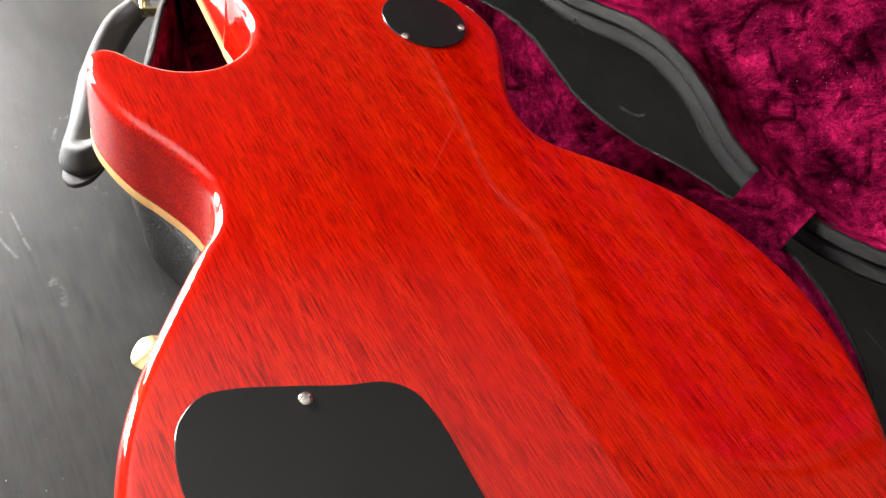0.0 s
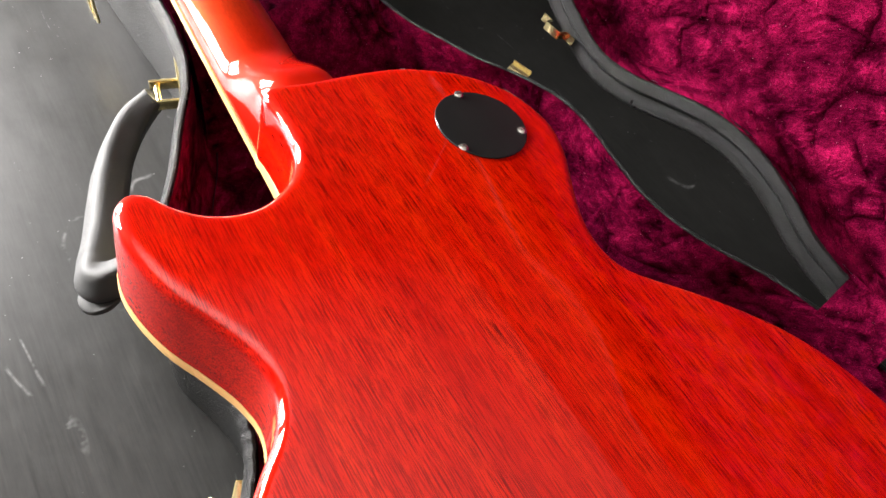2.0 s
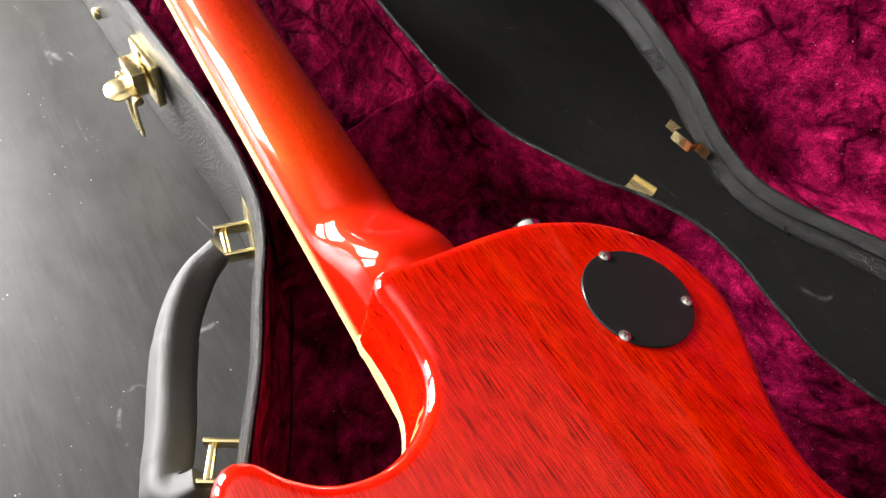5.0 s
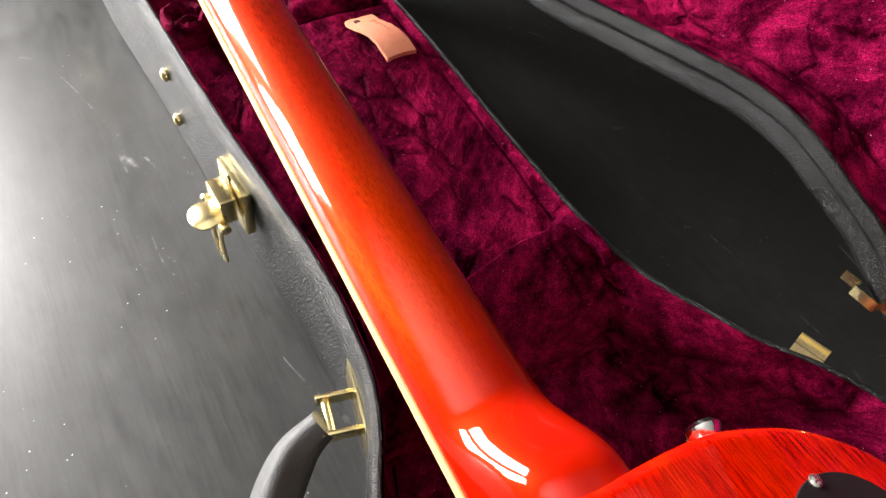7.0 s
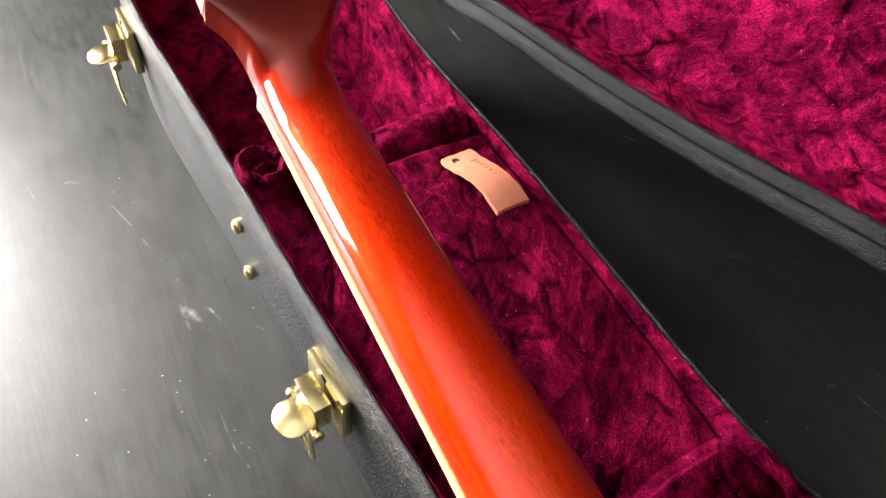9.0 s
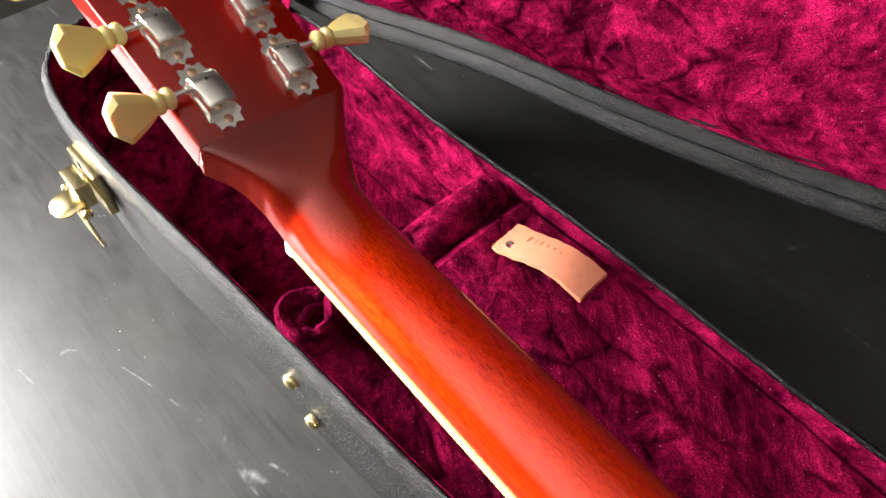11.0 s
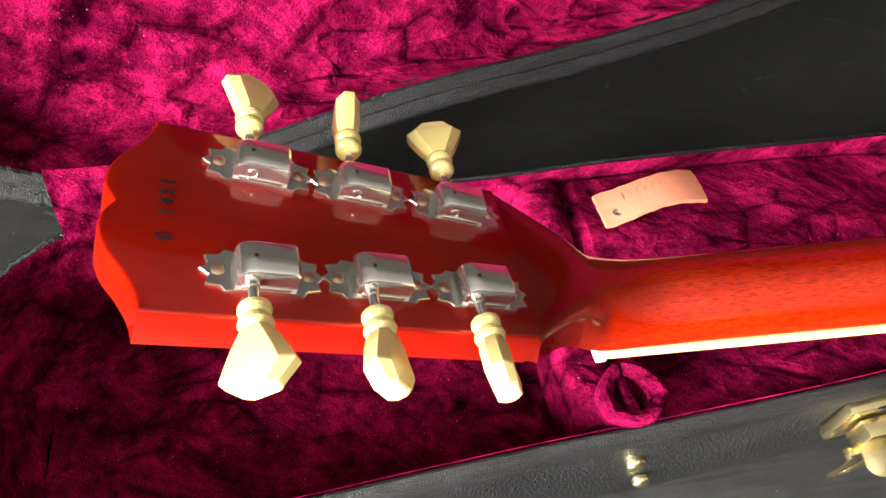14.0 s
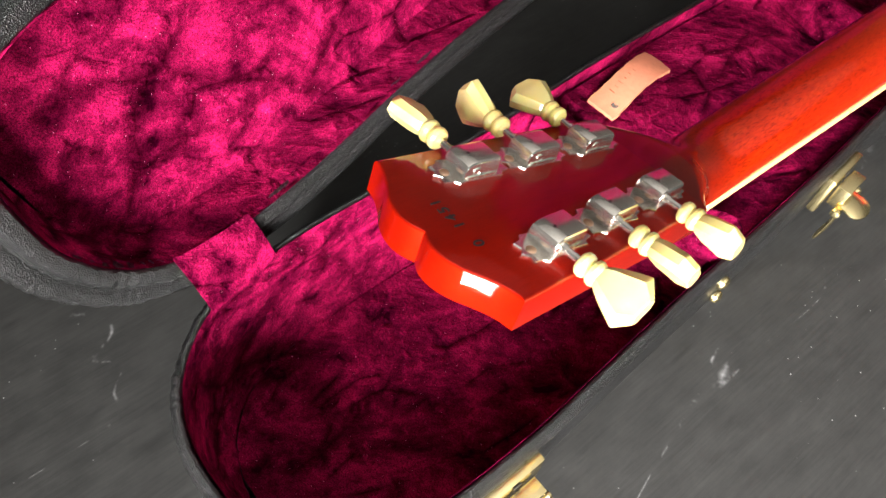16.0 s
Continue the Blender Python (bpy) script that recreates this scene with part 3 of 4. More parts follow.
# headstock: outline in its own plane, x across, y from the nut line to the tip
HEAD_LOCAL = Matrix.Translation((0, 0.389, head_z(0.389))) @ pose(0, 0, 0, HEAD_TILT)
side_head = [(0.0378 + (0.0425 - 0.0378) * s, 0.042 + (0.1705 - 0.042) * s) for s in np.linspace(-0.01, 1, 14)]
tip_head = spline([(0.0425, 0.1705), (0.036, 0.1720), (0.0285, 0.1758), (0.0205, 0.1810), (0.0125, 0.1836), (0.0055, 0.1832), (0.0, 0.1803)], 22, False)[1:]
right_head = side_head + list(map(tuple, tip_head))
head_outline = np.array(right_head + [(-x, y) for x, y in right_head[::-1][1:]])


def headstock():
    way = inward(head_outline)
    way[0], way[-1] = (-1, 0), (1, 0)
    rings = [at_z(head_outline + way * i, z) for i, z in ((0, -0.0145), (0, -0.0014), (0.0003, -0.0006), (0.0007, -0.0002), (0.0014, 0))]
    bm = rings_mesh(rings, True, True, True)
    ob = part("headstock", bm, CHERRY_HEAD, guitar, "dark cherry headstock with an open-book tip", angle=30)
    ob.matrix_local = HEAD_LOCAL
    return ob


head = headstock()


def screw_mesh(r, h):
    bm = bmesh.new()
    lathe(bm, [(r, 0), (r, h * 0.4), (r * 0.75, h * 0.85), (r * 0.3, h)], steps=16)
    for a in (0, 90):
        box(bm, (r * 1.3, r * 0.28, h * 0.2), (0, 0, h * 0.98), 0, pose(0, 0, 0, 0, 0, a + 20))
    return bm


def cover(name, outline, label, screws, r):
    rings = [at_z(outline, -0.0005), at_z(outline, 0.0006), at_z(inset(outline, 0.0004), 0.0010)]
    ob = part(name, rings_mesh(rings, True, True, True), PLATE_BLACK, guitar, label)
    for x, y in screws:
        s = part("screw", screw_mesh(r, 0.0014), NICKEL, ob, "small nickel screw")
        s.location = (x, y, 0.0009)
    return ob


disc = np.array([(0.0748 + 0.0262 * math.cos(a), -0.0562 + 0.0262 * math.sin(a)) for a in np.linspace(0, 2 * math.pi, 72, endpoint=False)])
cover("switch_cover", disc, "round black plastic switch cover", [(0.0751, -0.0318), (0.0949, -0.0678), (0.0538, -0.0695)], 0.0027)
CAVITY = [(-79, -263), (-63, -268), (-55, -276), (-52, -290), (-52, -310), (-53, -330), (-62, -350), (-85, -362), (-110, -362), (-132, -345), (-143, -315), (-145, -285),
          (-144, -268), (-139, -255), (-129, -248), (-118, -249), (-100, -255)]
cover("control_cover", spline(np.array(CAVITY) / 1000, 120), "black plastic control cavity cover", [(-0.095, -0.263), (-0.062, -0.335), (-0.134, -0.335)], 0.0027)

# tuning machines: x outwards from the headstock's middle, y towards the tip, z up from its back; the cover's hole is at 0, 0


def tuner_plate(sx):
    half = [(0.0, 0.0155), (0.0022, 0.0128), (0.0055, 0.0138), (0.0062, 0.0095), (0.0082, 0.0080), (0.0074, 0.0030), (0.0074, -0.0105), (0.0082, -0.0155),
            (0.0062, -0.0170), (0.0055, -0.0212), (0.0022, -0.0204), (0.0, -0.0228)]
    line = half + [(-x, y) for x, y in half[::-1][1:-1]]
    line = np.array([(sx * x, y) for x, y in line])
    return rings_mesh([at_z(line, 0.0), at_z(line, 0.0010), at_z(line * 0.985, 0.0013)], True, True, True)


def tuner_housing(sx):
    """A pressed cover: rounded over the tip end, straight flanks, a flanged foot."""
    bm = bmesh.new()
    prof = [(0.0052, 0.0010), (0.0052, 0.0048), (0.0044, 0.0072), (0.0024, 0.0085), (-0.0006, 0.0088), (-0.0122, 0.0088), (-0.0131, 0.0082), (-0.0134, 0.0010)]
    rows = []
    for x, k in ((-0.0066, 0.86), (-0.0062, 0.95), (-0.0054, 1.0), (0.0054, 1.0), (0.0062, 0.95), (0.0066, 0.86)):
        rows.append([(sx * x, -0.0041 + (y + 0.0041) * (0.985 if k < 0.9 else 1), 0.001 + (z - 0.001) * k) for y, z in prof])
    vs = [[bm.verts.new(p) for p in row] for row in rows]
    for a, b in zip(vs, vs[1:]):
        for i in range(len(prof) - 1):
            bm.faces.new((a[i], a[i + 1], b[i + 1], b[i]))
    bm.faces.new(vs[0])
    bm.faces.new(vs[-1][::-1])
    for z in (0.0018,):
        box(bm, (0.0146, 0.0150, 0.0012), (0, -0.0041, z), 0.0004)
    return bm


def tuner_boss(sx):
    bm = bmesh.new()
    lathe(bm, [(0.0019, 0), (0.0019, 0.0004), (0.0015, 0.0006), (0.0012, 0.0003)], Matrix.Translation((-sx * 0.0065, -0.001, 0.0042)) @ pose(0, 0, 0, 0, -90 * sx, 0), 18)
    return bm


def tuner_shaft(sx):
    bm = bmesh.new()
    lathe(bm, [(0.0021, 0.0), (0.0021, 0.003), (0.0016, 0.0032), (0.0016, 0.0118)], Matrix.Translation((sx * 0.0060, 0.0008, 0.0045)) @ pose(0, 0, 0, 0, 90 * sx, 0), 16)
    return bm


def tuner_button(sx, turn):
    """Two turned rings and a flattened, faceted tulip head."""
    m = Matrix.Translation((sx * 0.0150, 0.0008, 0.0045)) @ pose(0, 0, 0, 0, 90 * sx, 0) @ pose(0, 0, 0, 0, 0, turn)
    rows = []
    for h, r in ((0.0, 0.0022), (0.0003, 0.0036), (0.0012, 0.0045), (0.0024, 0.0047), (0.0036, 0.0043), (0.0042, 0.0035), (0.0047, 0.0036), (0.0055, 0.0046), (0.0068, 0.0049),
                 (0.0080, 0.0044), (0.0086, 0.0038)):
        rows.append([m @ Vector((r * 1.08 * math.cos(w), r * 1.08 * math.sin(w), h * 1.15)) for w in np.linspace(0, 2 * math.pi, 20, endpoint=False)])
    bm = rings_mesh(rows, True, True, True)
    # flattened keystone: broad faces, slanting flanks, a blunt end
    rows = []
    for h, wide, thick, flat in ((0.0082, 0.0040, 0.0036, 0.55), (0.0094, 0.0052, 0.0041, 0.55), (0.0125, 0.0072, 0.0046, 0.60), (0.0170, 0.0096, 0.0045, 0.64), (0.0202, 0.0111, 0.0046, 0.66),
                                 (0.0209, 0.0112, 0.0044, 0.66), (0.0248, 0.0062, 0.0040, 0.66), (0.0253, 0.0054, 0.0034, 0.66)):
        a, c, d = wide, thick, wide * flat
        e = c * 0.42
        ring = [(c, d), (e, a), (-e, a), (-c, d), (-c, -d), (-e, -a), (e, -a), (c, -d)]
        rows.append([m @ Vector((x, y, h * 1.15)) for x, y in ring])
    head = rings_mesh(rows, True, True, True)
    spare = bpy.data.meshes.new("spare")
    head.to_mesh(spare)
    head.free()
    bm.from_mesh(spare)
    bpy.data.meshes.remove(spare)
    return bm


def tuning_machine(x, y, turn):
    sx = 1 if x > 0 else -1
    m = HEAD_LOCAL @ Matrix.Translation((x, y, 0.0001)) @ pose(0, 0, 0, 0, 0, -2.4 * sx)
    ob = part("tuning_machine", tuner_plate(sx), NICKEL, guitar, "nickel tuning machine with a cream button")
    ob.matrix_local = m
    part("housing", tuner_housing(sx), NICKEL, ob, angle=30)
    part("boss", tuner_boss(sx), NICKEL, ob)
    hole = bmesh.new()
    lathe(hole, [(0.0007, 0.0), (0.0007, 0.0003)], Matrix.Translation((0, 0, 0.00865)), 12)
    part("oil_hole", hole, INK, ob, "small dark oil hole")
    part("shaft", tuner_shaft(sx), NICKEL, ob)
    part("button", tuner_button(sx, turn), PEARL, ob, "pale yellow plastic tulip button", angle=17)
    for sy in (0.0100, -0.0175):
        s = part("screw", screw_mesh(0.0021, 0.0009), TARNISHED, ob, "small tarnished screw")
        s.location = (0, sy, 0.0012)
    return ob


for x, y, turn in ((0.0243, 0.1396, 20), (0.0226, 0.1030, 82), (0.0208, 0.0650, -22), (-0.0243, 0.1396, 40), (-0.0222, 0.1024, -42), (-0.0206, 0.0646, -52)):
    tuning_machine(x, y, turn)


def lettering(name, text, height, m, mat, parent, label, spacing=1.0):
    curve = bpy.data.curves.new(name, "FONT")
    curve.offset = 0.00012
    curve.body, curve.size, curve.extrude, curve.align_x, curve.align_y, curve.space_character = text, height, 0.00006, "CENTER", "CENTER", spacing
    holder = new(name + "_outline", curve)
    bpy.context.view_layer.update()
    mesh = bpy.data.meshes.new_from_object(holder.evaluated_get(bpy.context.evaluated_depsgraph_get()))
    bpy.data.objects.remove(holder)
    mesh.materials.append(mat)
    ob = new(name, mesh)
    ob.parent = parent
    ob.matrix_local = m
    return tagged(ob, label)


lettering("serial_number", "0  1451", 0.0068, HEAD_LOCAL @ Matrix.Translation((-0.0008, 0.1650, 0.0003)), INK, guitar, "serial number inked in black", 1.35)

# strap button on the shoulder
sb = bmesh.new()
lathe(sb, [(0.005, 0.0), (0.0045, 0.006), (0.0050, 0.009), (0.0080, 0.0120), (0.0083, 0.0140), (0.0068, 0.0160), (0.0025, 0.0168)], Matrix.Translation((0.0605, -0.0080, -0.0160)) @ pose(0, 0, 0, -90, 0, -12))
part("strap_button", sb, CHROME, guitar, "shiny nickel strap button")

# front of the guitar: bridge posts and strings, below the face
for k in range(6):
    bm = bmesh.new()
    sx = -0.0175 + k * 0.007
    tube(bm, [(sx, 0.39, front_z(0.389) - 0.001), (sx * 1.45, -0.235, front_z(-0.06) - 0.012)], 0.0004, 6)
    part("string", bm, STEEL, guitar)

# ---- case fittings ----


def wall_frame(y, z):
    """A frame on the case's outer wall on the handle side: x along the wall, y out of it, z up."""
    x0, x1 = extents(case_outline, y)
    xa, xb = extents(case_outline, y - 0.01)[0], extents(case_outline, y + 0.01)[0]
    along = Vector((xb - xa, 0.02, 0)).normalized()
    out = Vector((-along.y, along.x, 0))
    m = Matrix((along, out, Vector((0, 0, 1)))).transposed().to_4x4()
    return Matrix.Translation((x0, y, z)) @ m


def strip(points, width, thick, m=None):
    """A band bent along a 2D line (out, up), as wide as given along x."""
    p = np.array(points, float)
    d = np.gradient(p, axis=0)
    d /= np.linalg.norm(d, axis=1)[:, None]
    n = np.stack([-d[:, 1], d[:, 0]], 1) * thick / 2
    loop = np.concatenate([p + n, (p - n)[::-1]])
    e = min(0.0004, thick / 3)
    rings = [[(m or Matrix()) @ Vector((x, a, b)) for a, b in loop] for x in (-width / 2, -width / 2 + e, width / 2 - e, width / 2)]
    return rings_mesh(rings, True, True, True)


def latch(y, z):
    """A drawbolt latch hanging open: pressed back plate, lever block, thumb lever and wire loop."""
    ob = part("latch", box(bmesh.new(), (0.035, 0.0060, 0.032), (0, 0.0029, 0.0), 0.0018), GOLD, case, "brass-plated latch hanging open")
    ob.matrix_local = wall_frame(y, z)
    slot = bmesh.new()
    lathe(slot, [(0.0026, 0.0), (0.0026, 0.0004)], Matrix.Translation((0.001, 0.0062, 0.0130)) @ pose(0, 0, 0, -90, 0, 0), 14)
    part("notch", slot, INK, ob, "dark notch in the plate")
    part("lever_block", box(bmesh.new(), (0.0205, 0.0090, 0.0170), (0, 0.0118, 0.0), 0.0009), GOLD, ob)
    pin = bmesh.new()
    lathe(pin, [(0.0012, -0.0155), (0.0030, -0.0150), (0.0032, -0.0130), (0.0022, -0.0118), (0.0022, 0.0118), (0.0032, 0.0130), (0.0030, 0.0150), (0.0012, 0.0155)],
          Matrix.Translation((0, 0.0165, -0.0085)) @ pose(0, 0, 0, 0, 90, 0), 14)
    part("hinge_pin", pin, GOLD, ob)
    lever_line = spline([(-0.0085, 0.0), (0.0085, 0.0), (0.0098, 0.0050), (0.0104, 0.0095), (0.0085, 0.0140), (0.0045, 0.0165), (0.0, 0.0172), (-0.0045, 0.0165),
                         (-0.0085, 0.0140), (-0.0104, 0.0095), (-0.0098, 0.0050)], 48)
    m = Matrix.Translation((0, 0.0145, -0.0065)) @ pose(0, 0, 0, -8, 0, 0)
    lever = rings_mesh([[m @ Vector((x, v, h)) for x, v in inset(lever_line, i)] for i, h in ((0.0006, 0.0), (0.0, 0.0005), (0.0, 0.0014), (0.0006, 0.0019))], True, True, True)
    part("thumb_lever", lever, GOLD, ob, "rounded brass thumb lever")
    loop = bmesh.new()
    path = [(-0.0070, 0.0165, -0.0085), (-0.0066, 0.0175, -0.0180), (-0.0058, 0.0172, -0.0320), (-0.0046, 0.0160, -0.0440), (0.0, 0.0156, -0.0470), (0.0046, 0.0160, -0.0440),
            (0.0058, 0.0172, -0.0320), (0.0066, 0.0175, -0.0180), (0.0070, 0.0165, -0.0085)]
    tube(loop, spline(path, 44, False), 0.0013, 10, 2.0)
    part("wire_loop", loop, GOLD, ob, "brass drawbolt loop")
    return ob


for y, z in ((0.219, 0.066), (0.519, 0.076), (-0.205, 0.058)):
    latch(y, z)

for y, z in ((0.338, 0.066), (0.3275, 0.037)):
    bm = bmesh.new()
    lathe(bm, [(0.0042, -0.001), (0.0046, 0.0010), (0.0040, 0.0026), (0.0024, 0.0036), (0.0006, 0.0040)], wall_frame(y, z) @ pose(0, 0, 0, -90, 0, 0), 20)
    part("rivet", bm, GOLD, case, "domed brass rivet")

# handle
GRIP = [(-0.0615, 0.0678, 0.0665), (-0.0750, 0.0650, 0.0575), (-0.0850, 0.0590, 0.0505), (-0.0940, 0.0500, 0.0450), (-0.1015, 0.0390, 0.0410), (-0.1110, 0.0190, 0.0375),
        (-0.1205, -0.0050, 0.0370), (-0.1285, -0.0225, 0.0380), (-0.1320, -0.0340, 0.0410), (-0.1275, -0.0415, 0.0460), (-0.1165, -0.0430, 0.0520)]
grip_line = [Vector(p) for p in spline(GRIP, 72, False)]


def grip():
    """A padded strap of squarish section, narrow at its ends, wrapped by two bands."""
    rings = []
    for k, p in enumerate(grip_line):
        s = k / 71
        d = (grip_line[min(k + 1, 71)] - grip_line[max(k - 1, 0)]).normalized()
        out = d.cross(Vector((0, 0, 1))).normalized()
        if out.x > 0:
            out = -out
        up = out.cross(d)
        up = up if up.z > 0 else -up
        a = (out + up * 0.55).normalized()
        c = (up - out * 0.55).normalized()
        r = 0.0118 - 0.0034 * math.exp(-(s / 0.10) ** 2) - 0.0030 * math.exp(-((1 - s) / 0.08) ** 2)
        if 0.37 < s < 0.77:
            r += 0.0005
        for seam in (0.37, 0.77):
            r += 0.0005 * math.exp(-((s - seam) / 0.008) ** 2)
        ring = []
        for w in np.linspace(0, 2 * math.pi, 28, endpoint=False):
            x, y = math.cos(w), math.sin(w)
            q = (abs(x) ** 4.2 + abs(y) ** 4.2) ** (1 / 4.2)
            ring.append(p + a * (x / q * r * 0.86) + c * (y / q * r * 0.95))
        rings.append(ring)
    return rings_mesh(rings, True, True, True)


handle = part("handle", grip(), HANDLE_LEATHER, case, "black stitched leather carrying handle")
flap_line = spline([(-0.1180, -0.0470), (-0.1290, -0.0420), (-0.1390, -0.0320), (-0.1440, -0.0345), (-0.1450, -0.0420), (-0.1400, -0.0500), (-0.1300, -0.0535)], 40)
flap = rings_mesh([[(x, v, 0.030 + (x + 0.145) * 0.5 + z) for x, v in inset(flap_line, i)] for i, z in ((0.0006, -0.002), (0.0, -0.0012), (0.0, 0.0012), (0.0006, 0.002))], True, True, True)
part("flap", flap, HANDLE_LEATHER, handle, "stitched leather end flap")
for y in (0.0665, -0.0445):
    m = wall_frame(y, 0.0665 if y > 0 else 0.058)
    plate = part("mounting_plate", box(bmesh.new(), (0.046, 0.0024, 0.020), (0, 0.0012, 0.002), 0.0009), GOLD, handle, "brass handle plate")
    plate.matrix_local = m
    for sx in (-0.0095, 0.0095):
        part("bracket_arm", box(bmesh.new(), (0.0024, 0.0185, 0.0075), (sx, 0.0108, 0.0), 0.0009), GOLD, plate)
    part("bracket_bar", tube(bmesh.new(), [(-0.010, 0.0155, 0.0), (0.010, 0.0155, 0.0)], 0.0022, 12), GOLD, plate)

# catch on the base's outer wall and its keeper on the lid
ob = part("catch", strip([(-0.0125, -0.0006), (-0.0035, -0.0006), (-0.0030, 0.0), (0.0028, 0.0), (0.0034, 0.0006), (0.0034, 0.0034)], 0.0205, 0.0014), GOLD, case, "small brass catch on the outer wall")
ob.matrix_local = pose(0.1705, -0.0078, 0.0815, 12, 0, -72) @ Matrix.Scale(0.78, 4)
hat = strip([(-0.0240, 0.0058), (-0.0112, 0.0058), (-0.0104, 0.0050), (-0.0102, -0.0046), (-0.0094, -0.0052), (0.0094, -0.0052), (0.0102, -0.0046), (0.0104, 0.0050), (0.0112, 0.0058), (0.0240, 0.0058)],
            0.0085, 0.0014, Matrix(((0, 1, 0, 0), (0, 0, 1, 0), (1, 0, 0, 0), (0, 0, 0, 1))))
ob = part("keeper", hat, GOLD, case, "bent brass keeper on the lid edge")
ob.matrix_local = pose(0.1935, -0.0055, 0.109, -14, 0, -84) @ Matrix.Scale(0.66, 4)

# velvet stays that tie the lid to the base
for y0, y1 in ((-0.2935, -0.2520), (0.5445, 0.5865)):
    bm, rows = bmesh.new(), []
    for y in np.linspace(y0, y1, 14):
        xa = extents(case_outline, y)[1]
        a, b = Vector(base_place(xa - 0.0090, y, 0.002)), Vector(lid_place(xa - 0.0165, y, 0.003))
        row = []
        for s in np.linspace(0, 1, 14):
            p = a.lerp(b, s)
            p.z += 0.002 + 0.004 * math.sin(math.pi * s) + crush(p) * 0.4
            row.append(p)
        rows.append([bm.verts.new(p) for p in row] + [bm.verts.new(p - Vector((0, 0, 0.0018))) for p in row[::-1]])
    for a, b in zip(rows, rows[1:]):
        for i in range(28):
            bm.faces.new((a[i], a[(i + 1) % 28], b[(i + 1) % 28], b[i]))
    bm.faces.new(rows[0][::-1])
    bm.faces.new(rows[-1])
    part("stay", bm, VELVET, case, "burgundy velvet lid stay")

# padded divider behind the accessory box and its fabric pull
bm, rows = bmesh.new(), []
for y, h in ((0.3375, 0.05), (0.3380, 0.018), (0.3400, 0.0085), (0.3450, 0.0045), (0.3500, 0.0035), (0.3560, 0.0045), (0.3610, 0.0085), (0.3635, 0.018), (0.3640, 0.05)):
    x0, x1 = extents(case_outline, y)
    rows.append([bm.verts.new(base_place(x, y, h + 0.010 * math.exp(-((x - 0.005) / 0.032) ** 2) - crush((x, y, h)) * 0.2)) for x in np.linspace(x0 + 0.0105, x1 - 0.0105, 60)])
for a, b in zip(rows, rows[1:]):
    for i in range(59):
        bm.faces.new((a[i], a[i + 1], b[i + 1], b[i]))
part("divider", bm, VELVET, base, "dark velvet-covered divider")
loop_line = spline([(-0.0195, 0.3440), (-0.0260, 0.3530), (-0.0370, 0.3575), (-0.0470, 0.3535), (-0.0500, 0.3440), (-0.0475, 0.3335), (-0.0390, 0.3265), (-0.0270, 0.3300)], 56)
rows = []
for (x, y), (nx, ny) in zip(loop_line, inward(loop_line)):
    dent = 0.0009 * noise.noise(Vector((x, y, 0)) * 150)
    rows.append([(x + nx * (d + dent), y + ny * (d + dent), z + 3 * dent) for d, z in ((0.0074, 0.080), (0.0072, 0.0985), (0.0055, 0.1035), (0.0030, 0.1050), (0.0008, 0.1035), (0.0, 0.0985), (0.0, 0.080))])
bm = rings_mesh(rows + [rows[0]], True)
bmesh.ops.remove_doubles(bm, verts=bm.verts, dist=1e-6)
part("pull_loop", bm, VELVET, base, "velvet pull loop")
bm = bmesh.new()
tube(bm, spline([(-0.0230, 0.3420, 0.094), (-0.0320, 0.3440, 0.098), (-0.0400, 0.3420, 0.0965), (-0.0450, 0.3400, 0.090)], 16, False), 0.0028, 10, 1.3)
part("pull_fold", bm, VELVET, base, "fold of velvet inside the loop")
# tucked fold where the box front meets the wall
bm = bmesh.new()
fold = spline([(0.0840, 0.1065, 0.0925), (0.0920, 0.1060, 0.0955), (0.0965, 0.0995, 0.0965), (0.0985, 0.0900, 0.0960), (0.0995, 0.0800, 0.0950), (0.0980, 0.0735, 0.0900)], 26, False)
tube(bm, fold, [0.0014 + 0.0030 * math.sin(math.pi * min(1, 0.10 + 0.85 * k / 25)) for k in range(26)], 14, 0.8)
part("tucked_fold", bm, VELVET, base, "tucked fold of velvet")

# ---- leather tag ----
tag = empty("leather_tag", pose(0.0750, 0.2930, 0.0, 0, 0, 4.2), "tan leather tag with embossed mark lying on velvet", "tag")


def tag_height(v):
    """Height of the tag's underside along its length, v from -1 to 1."""
    return 0.0935 + 0.0055 * math.cos((v + 0.35) * 1.9) - 0.001 * v


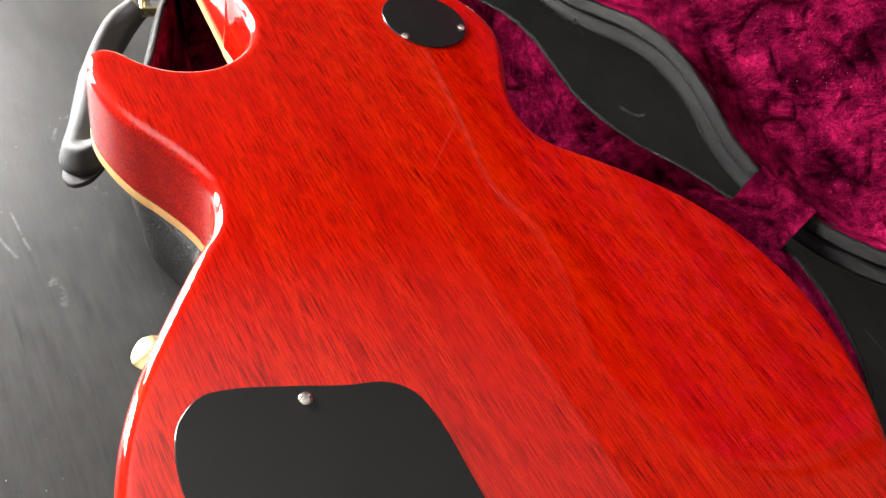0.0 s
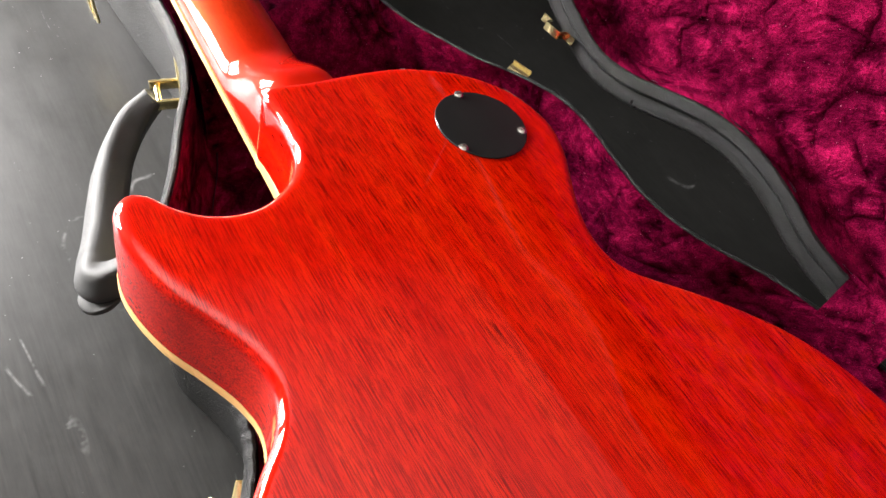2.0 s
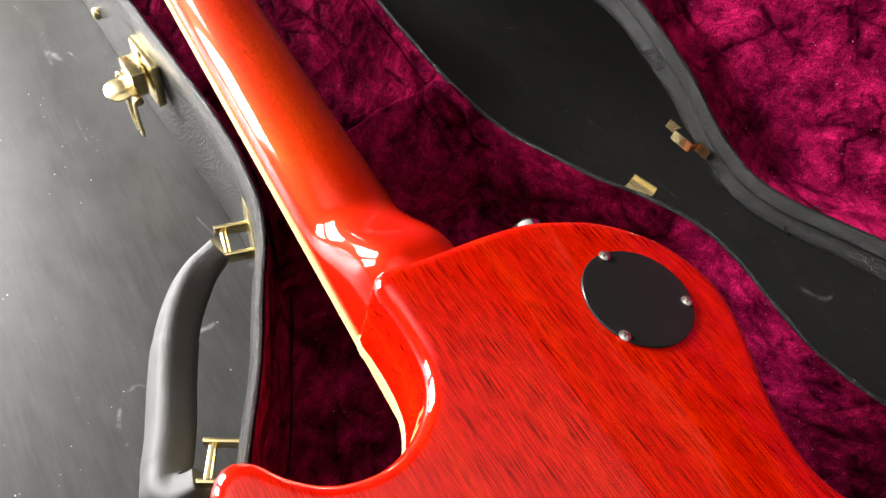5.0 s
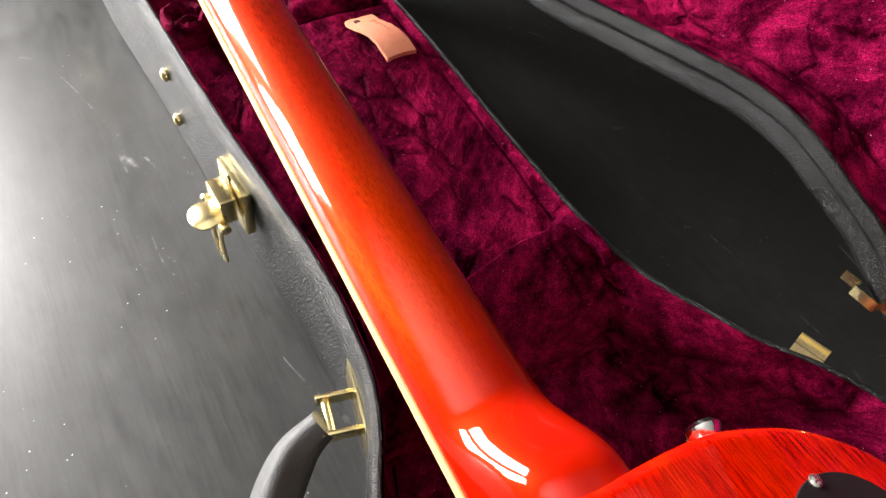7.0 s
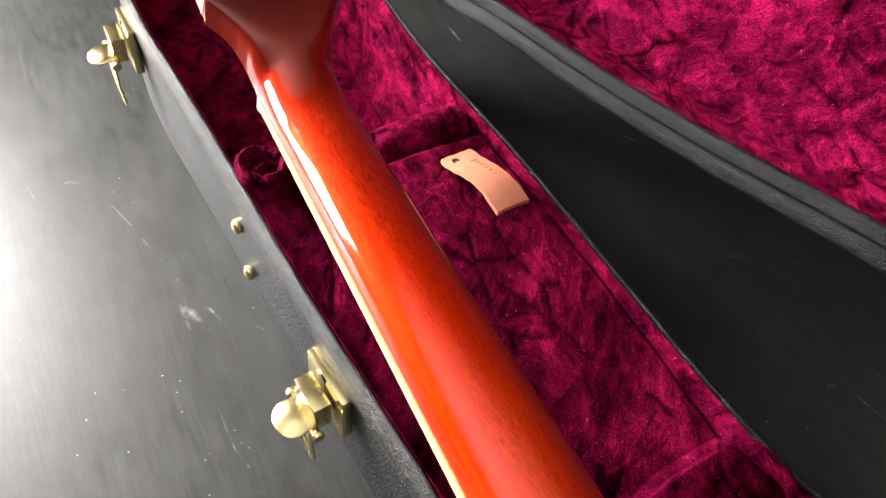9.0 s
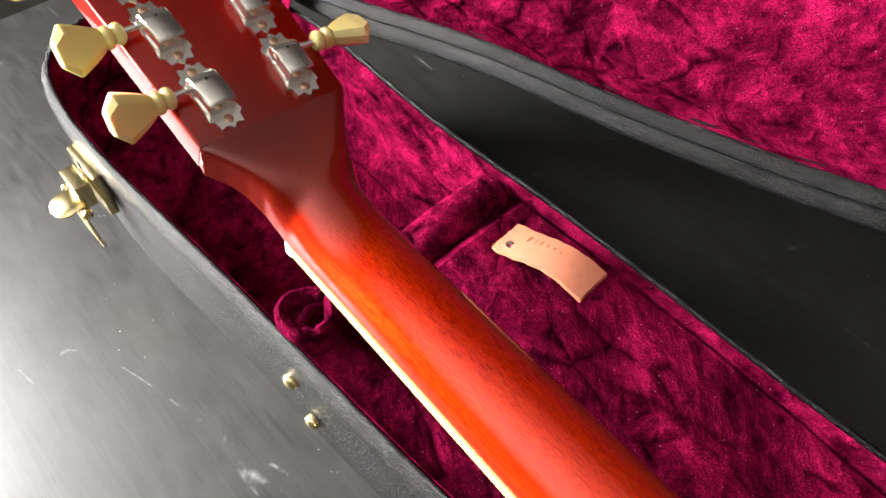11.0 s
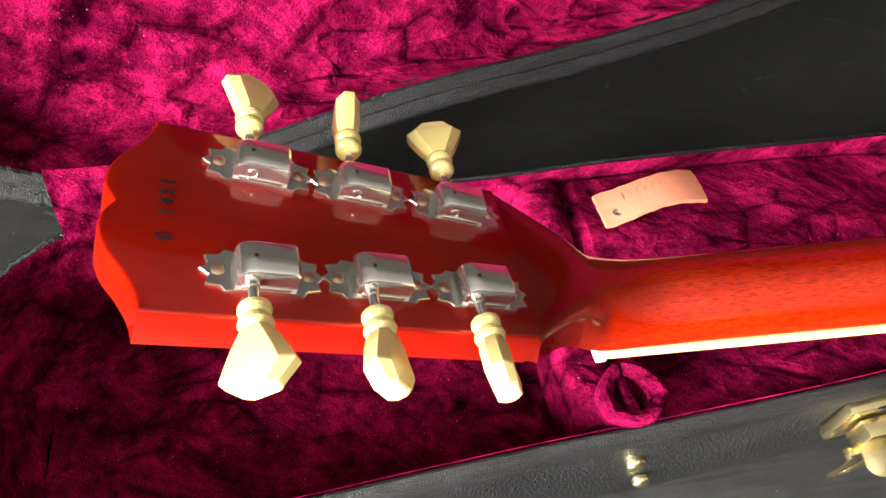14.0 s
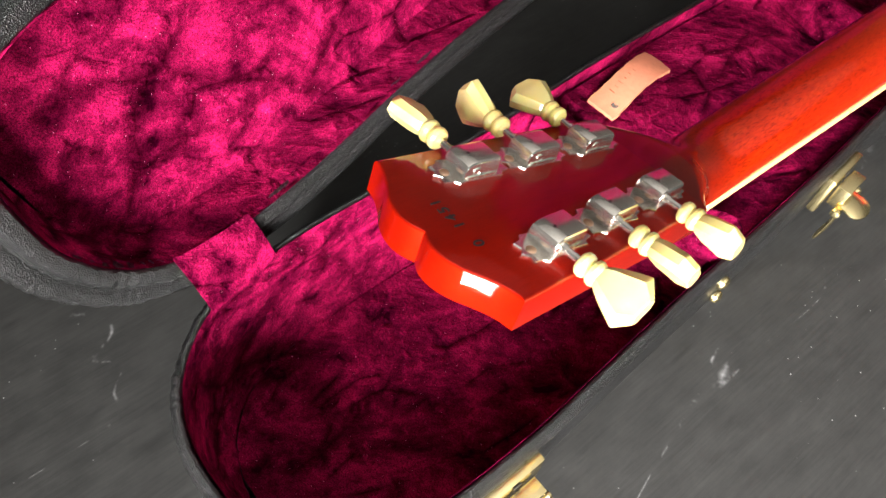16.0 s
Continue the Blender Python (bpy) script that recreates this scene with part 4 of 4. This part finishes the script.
def tag_skin():
    bm = bmesh.new()
    n = 26
    top, low = [], []
    for i in range(n):
        v = -1 + 2 * i / (n - 1)
        half = 0.0108 - 0.0006 * math.cos(v * 2.2) + 0.0002 * math.sin(v * 17)
        rt, rl = [], []
        for k in range(9):
            u = -1 + 2 * k / 8
            corner = 1.0 - 0.05 * max(0, abs(v) - 0.85) / 0.15
            x, y = u * half * corner, v * 0.0280 + 0.0002 * math.sin(u * 9)
            z = tag_height(v) - 0.0012 * u * u + (0.0025 * max(0, v - 0.55) * abs(u))
            rl.append(bm.verts.new((x, y, z)))
            rt.append(bm.verts.new((x * 0.985, y * 0.992, z + 0.0026)))
        top.append(rt)
        low.append(rl)
    for rows, flip in ((top, False), (low, True)):
        for a, b in zip(rows, rows[1:]):
            for k in range(8):
                f = (a[k], a[k + 1], b[k + 1], b[k])
                bm.faces.new(f[::-1] if flip else f)
    for i in range(n - 1):
        for k in (0, 8):
            bm.faces.new((top[i][k], top[i + 1][k], low[i + 1][k], low[i][k]))
    for i in (0, n - 1):
        for k in range(8):
            bm.faces.new((top[i][k], top[i][k + 1], low[i][k + 1], low[i][k]))
    return bm


part("leather", tag_skin(), TAN, tag, angle=50)
eye_bm = bmesh.new()
lathe(eye_bm, [(0.0022, 0.0), (0.0024, 0.0004), (0.0018, 0.0006), (0.0010, 0.0003)], Matrix.Translation((-0.0052, 0.0205, tag_height(0.73) + 0.0024)), 18)
part("eyelet", eye_bm, NICKEL, tag, "small metal eyelet")
TAN_DARK = plain("pressed_tan_leather", (0.5, 0.18, 0.09), 0.7, wear=0.1)
for k, (y, w, h) in enumerate(((0.0145, 0.0030, 0.0085), (0.0105, 0.0008, 0.0050), (0.0070, 0.0010, 0.0075), (0.0030, 0.0024, 0.0040), (-0.0010, 0.0026, 0.0042), (-0.0050, 0.0024, 0.0044))):
    v = y / 0.0288
    part("emboss", box(bmesh.new(), (h * 0.5, w * 0.35, 0.0003), (0.0030, y, tag_height(v) + 0.00255)), TAN_DARK, tag, "pressed mark")
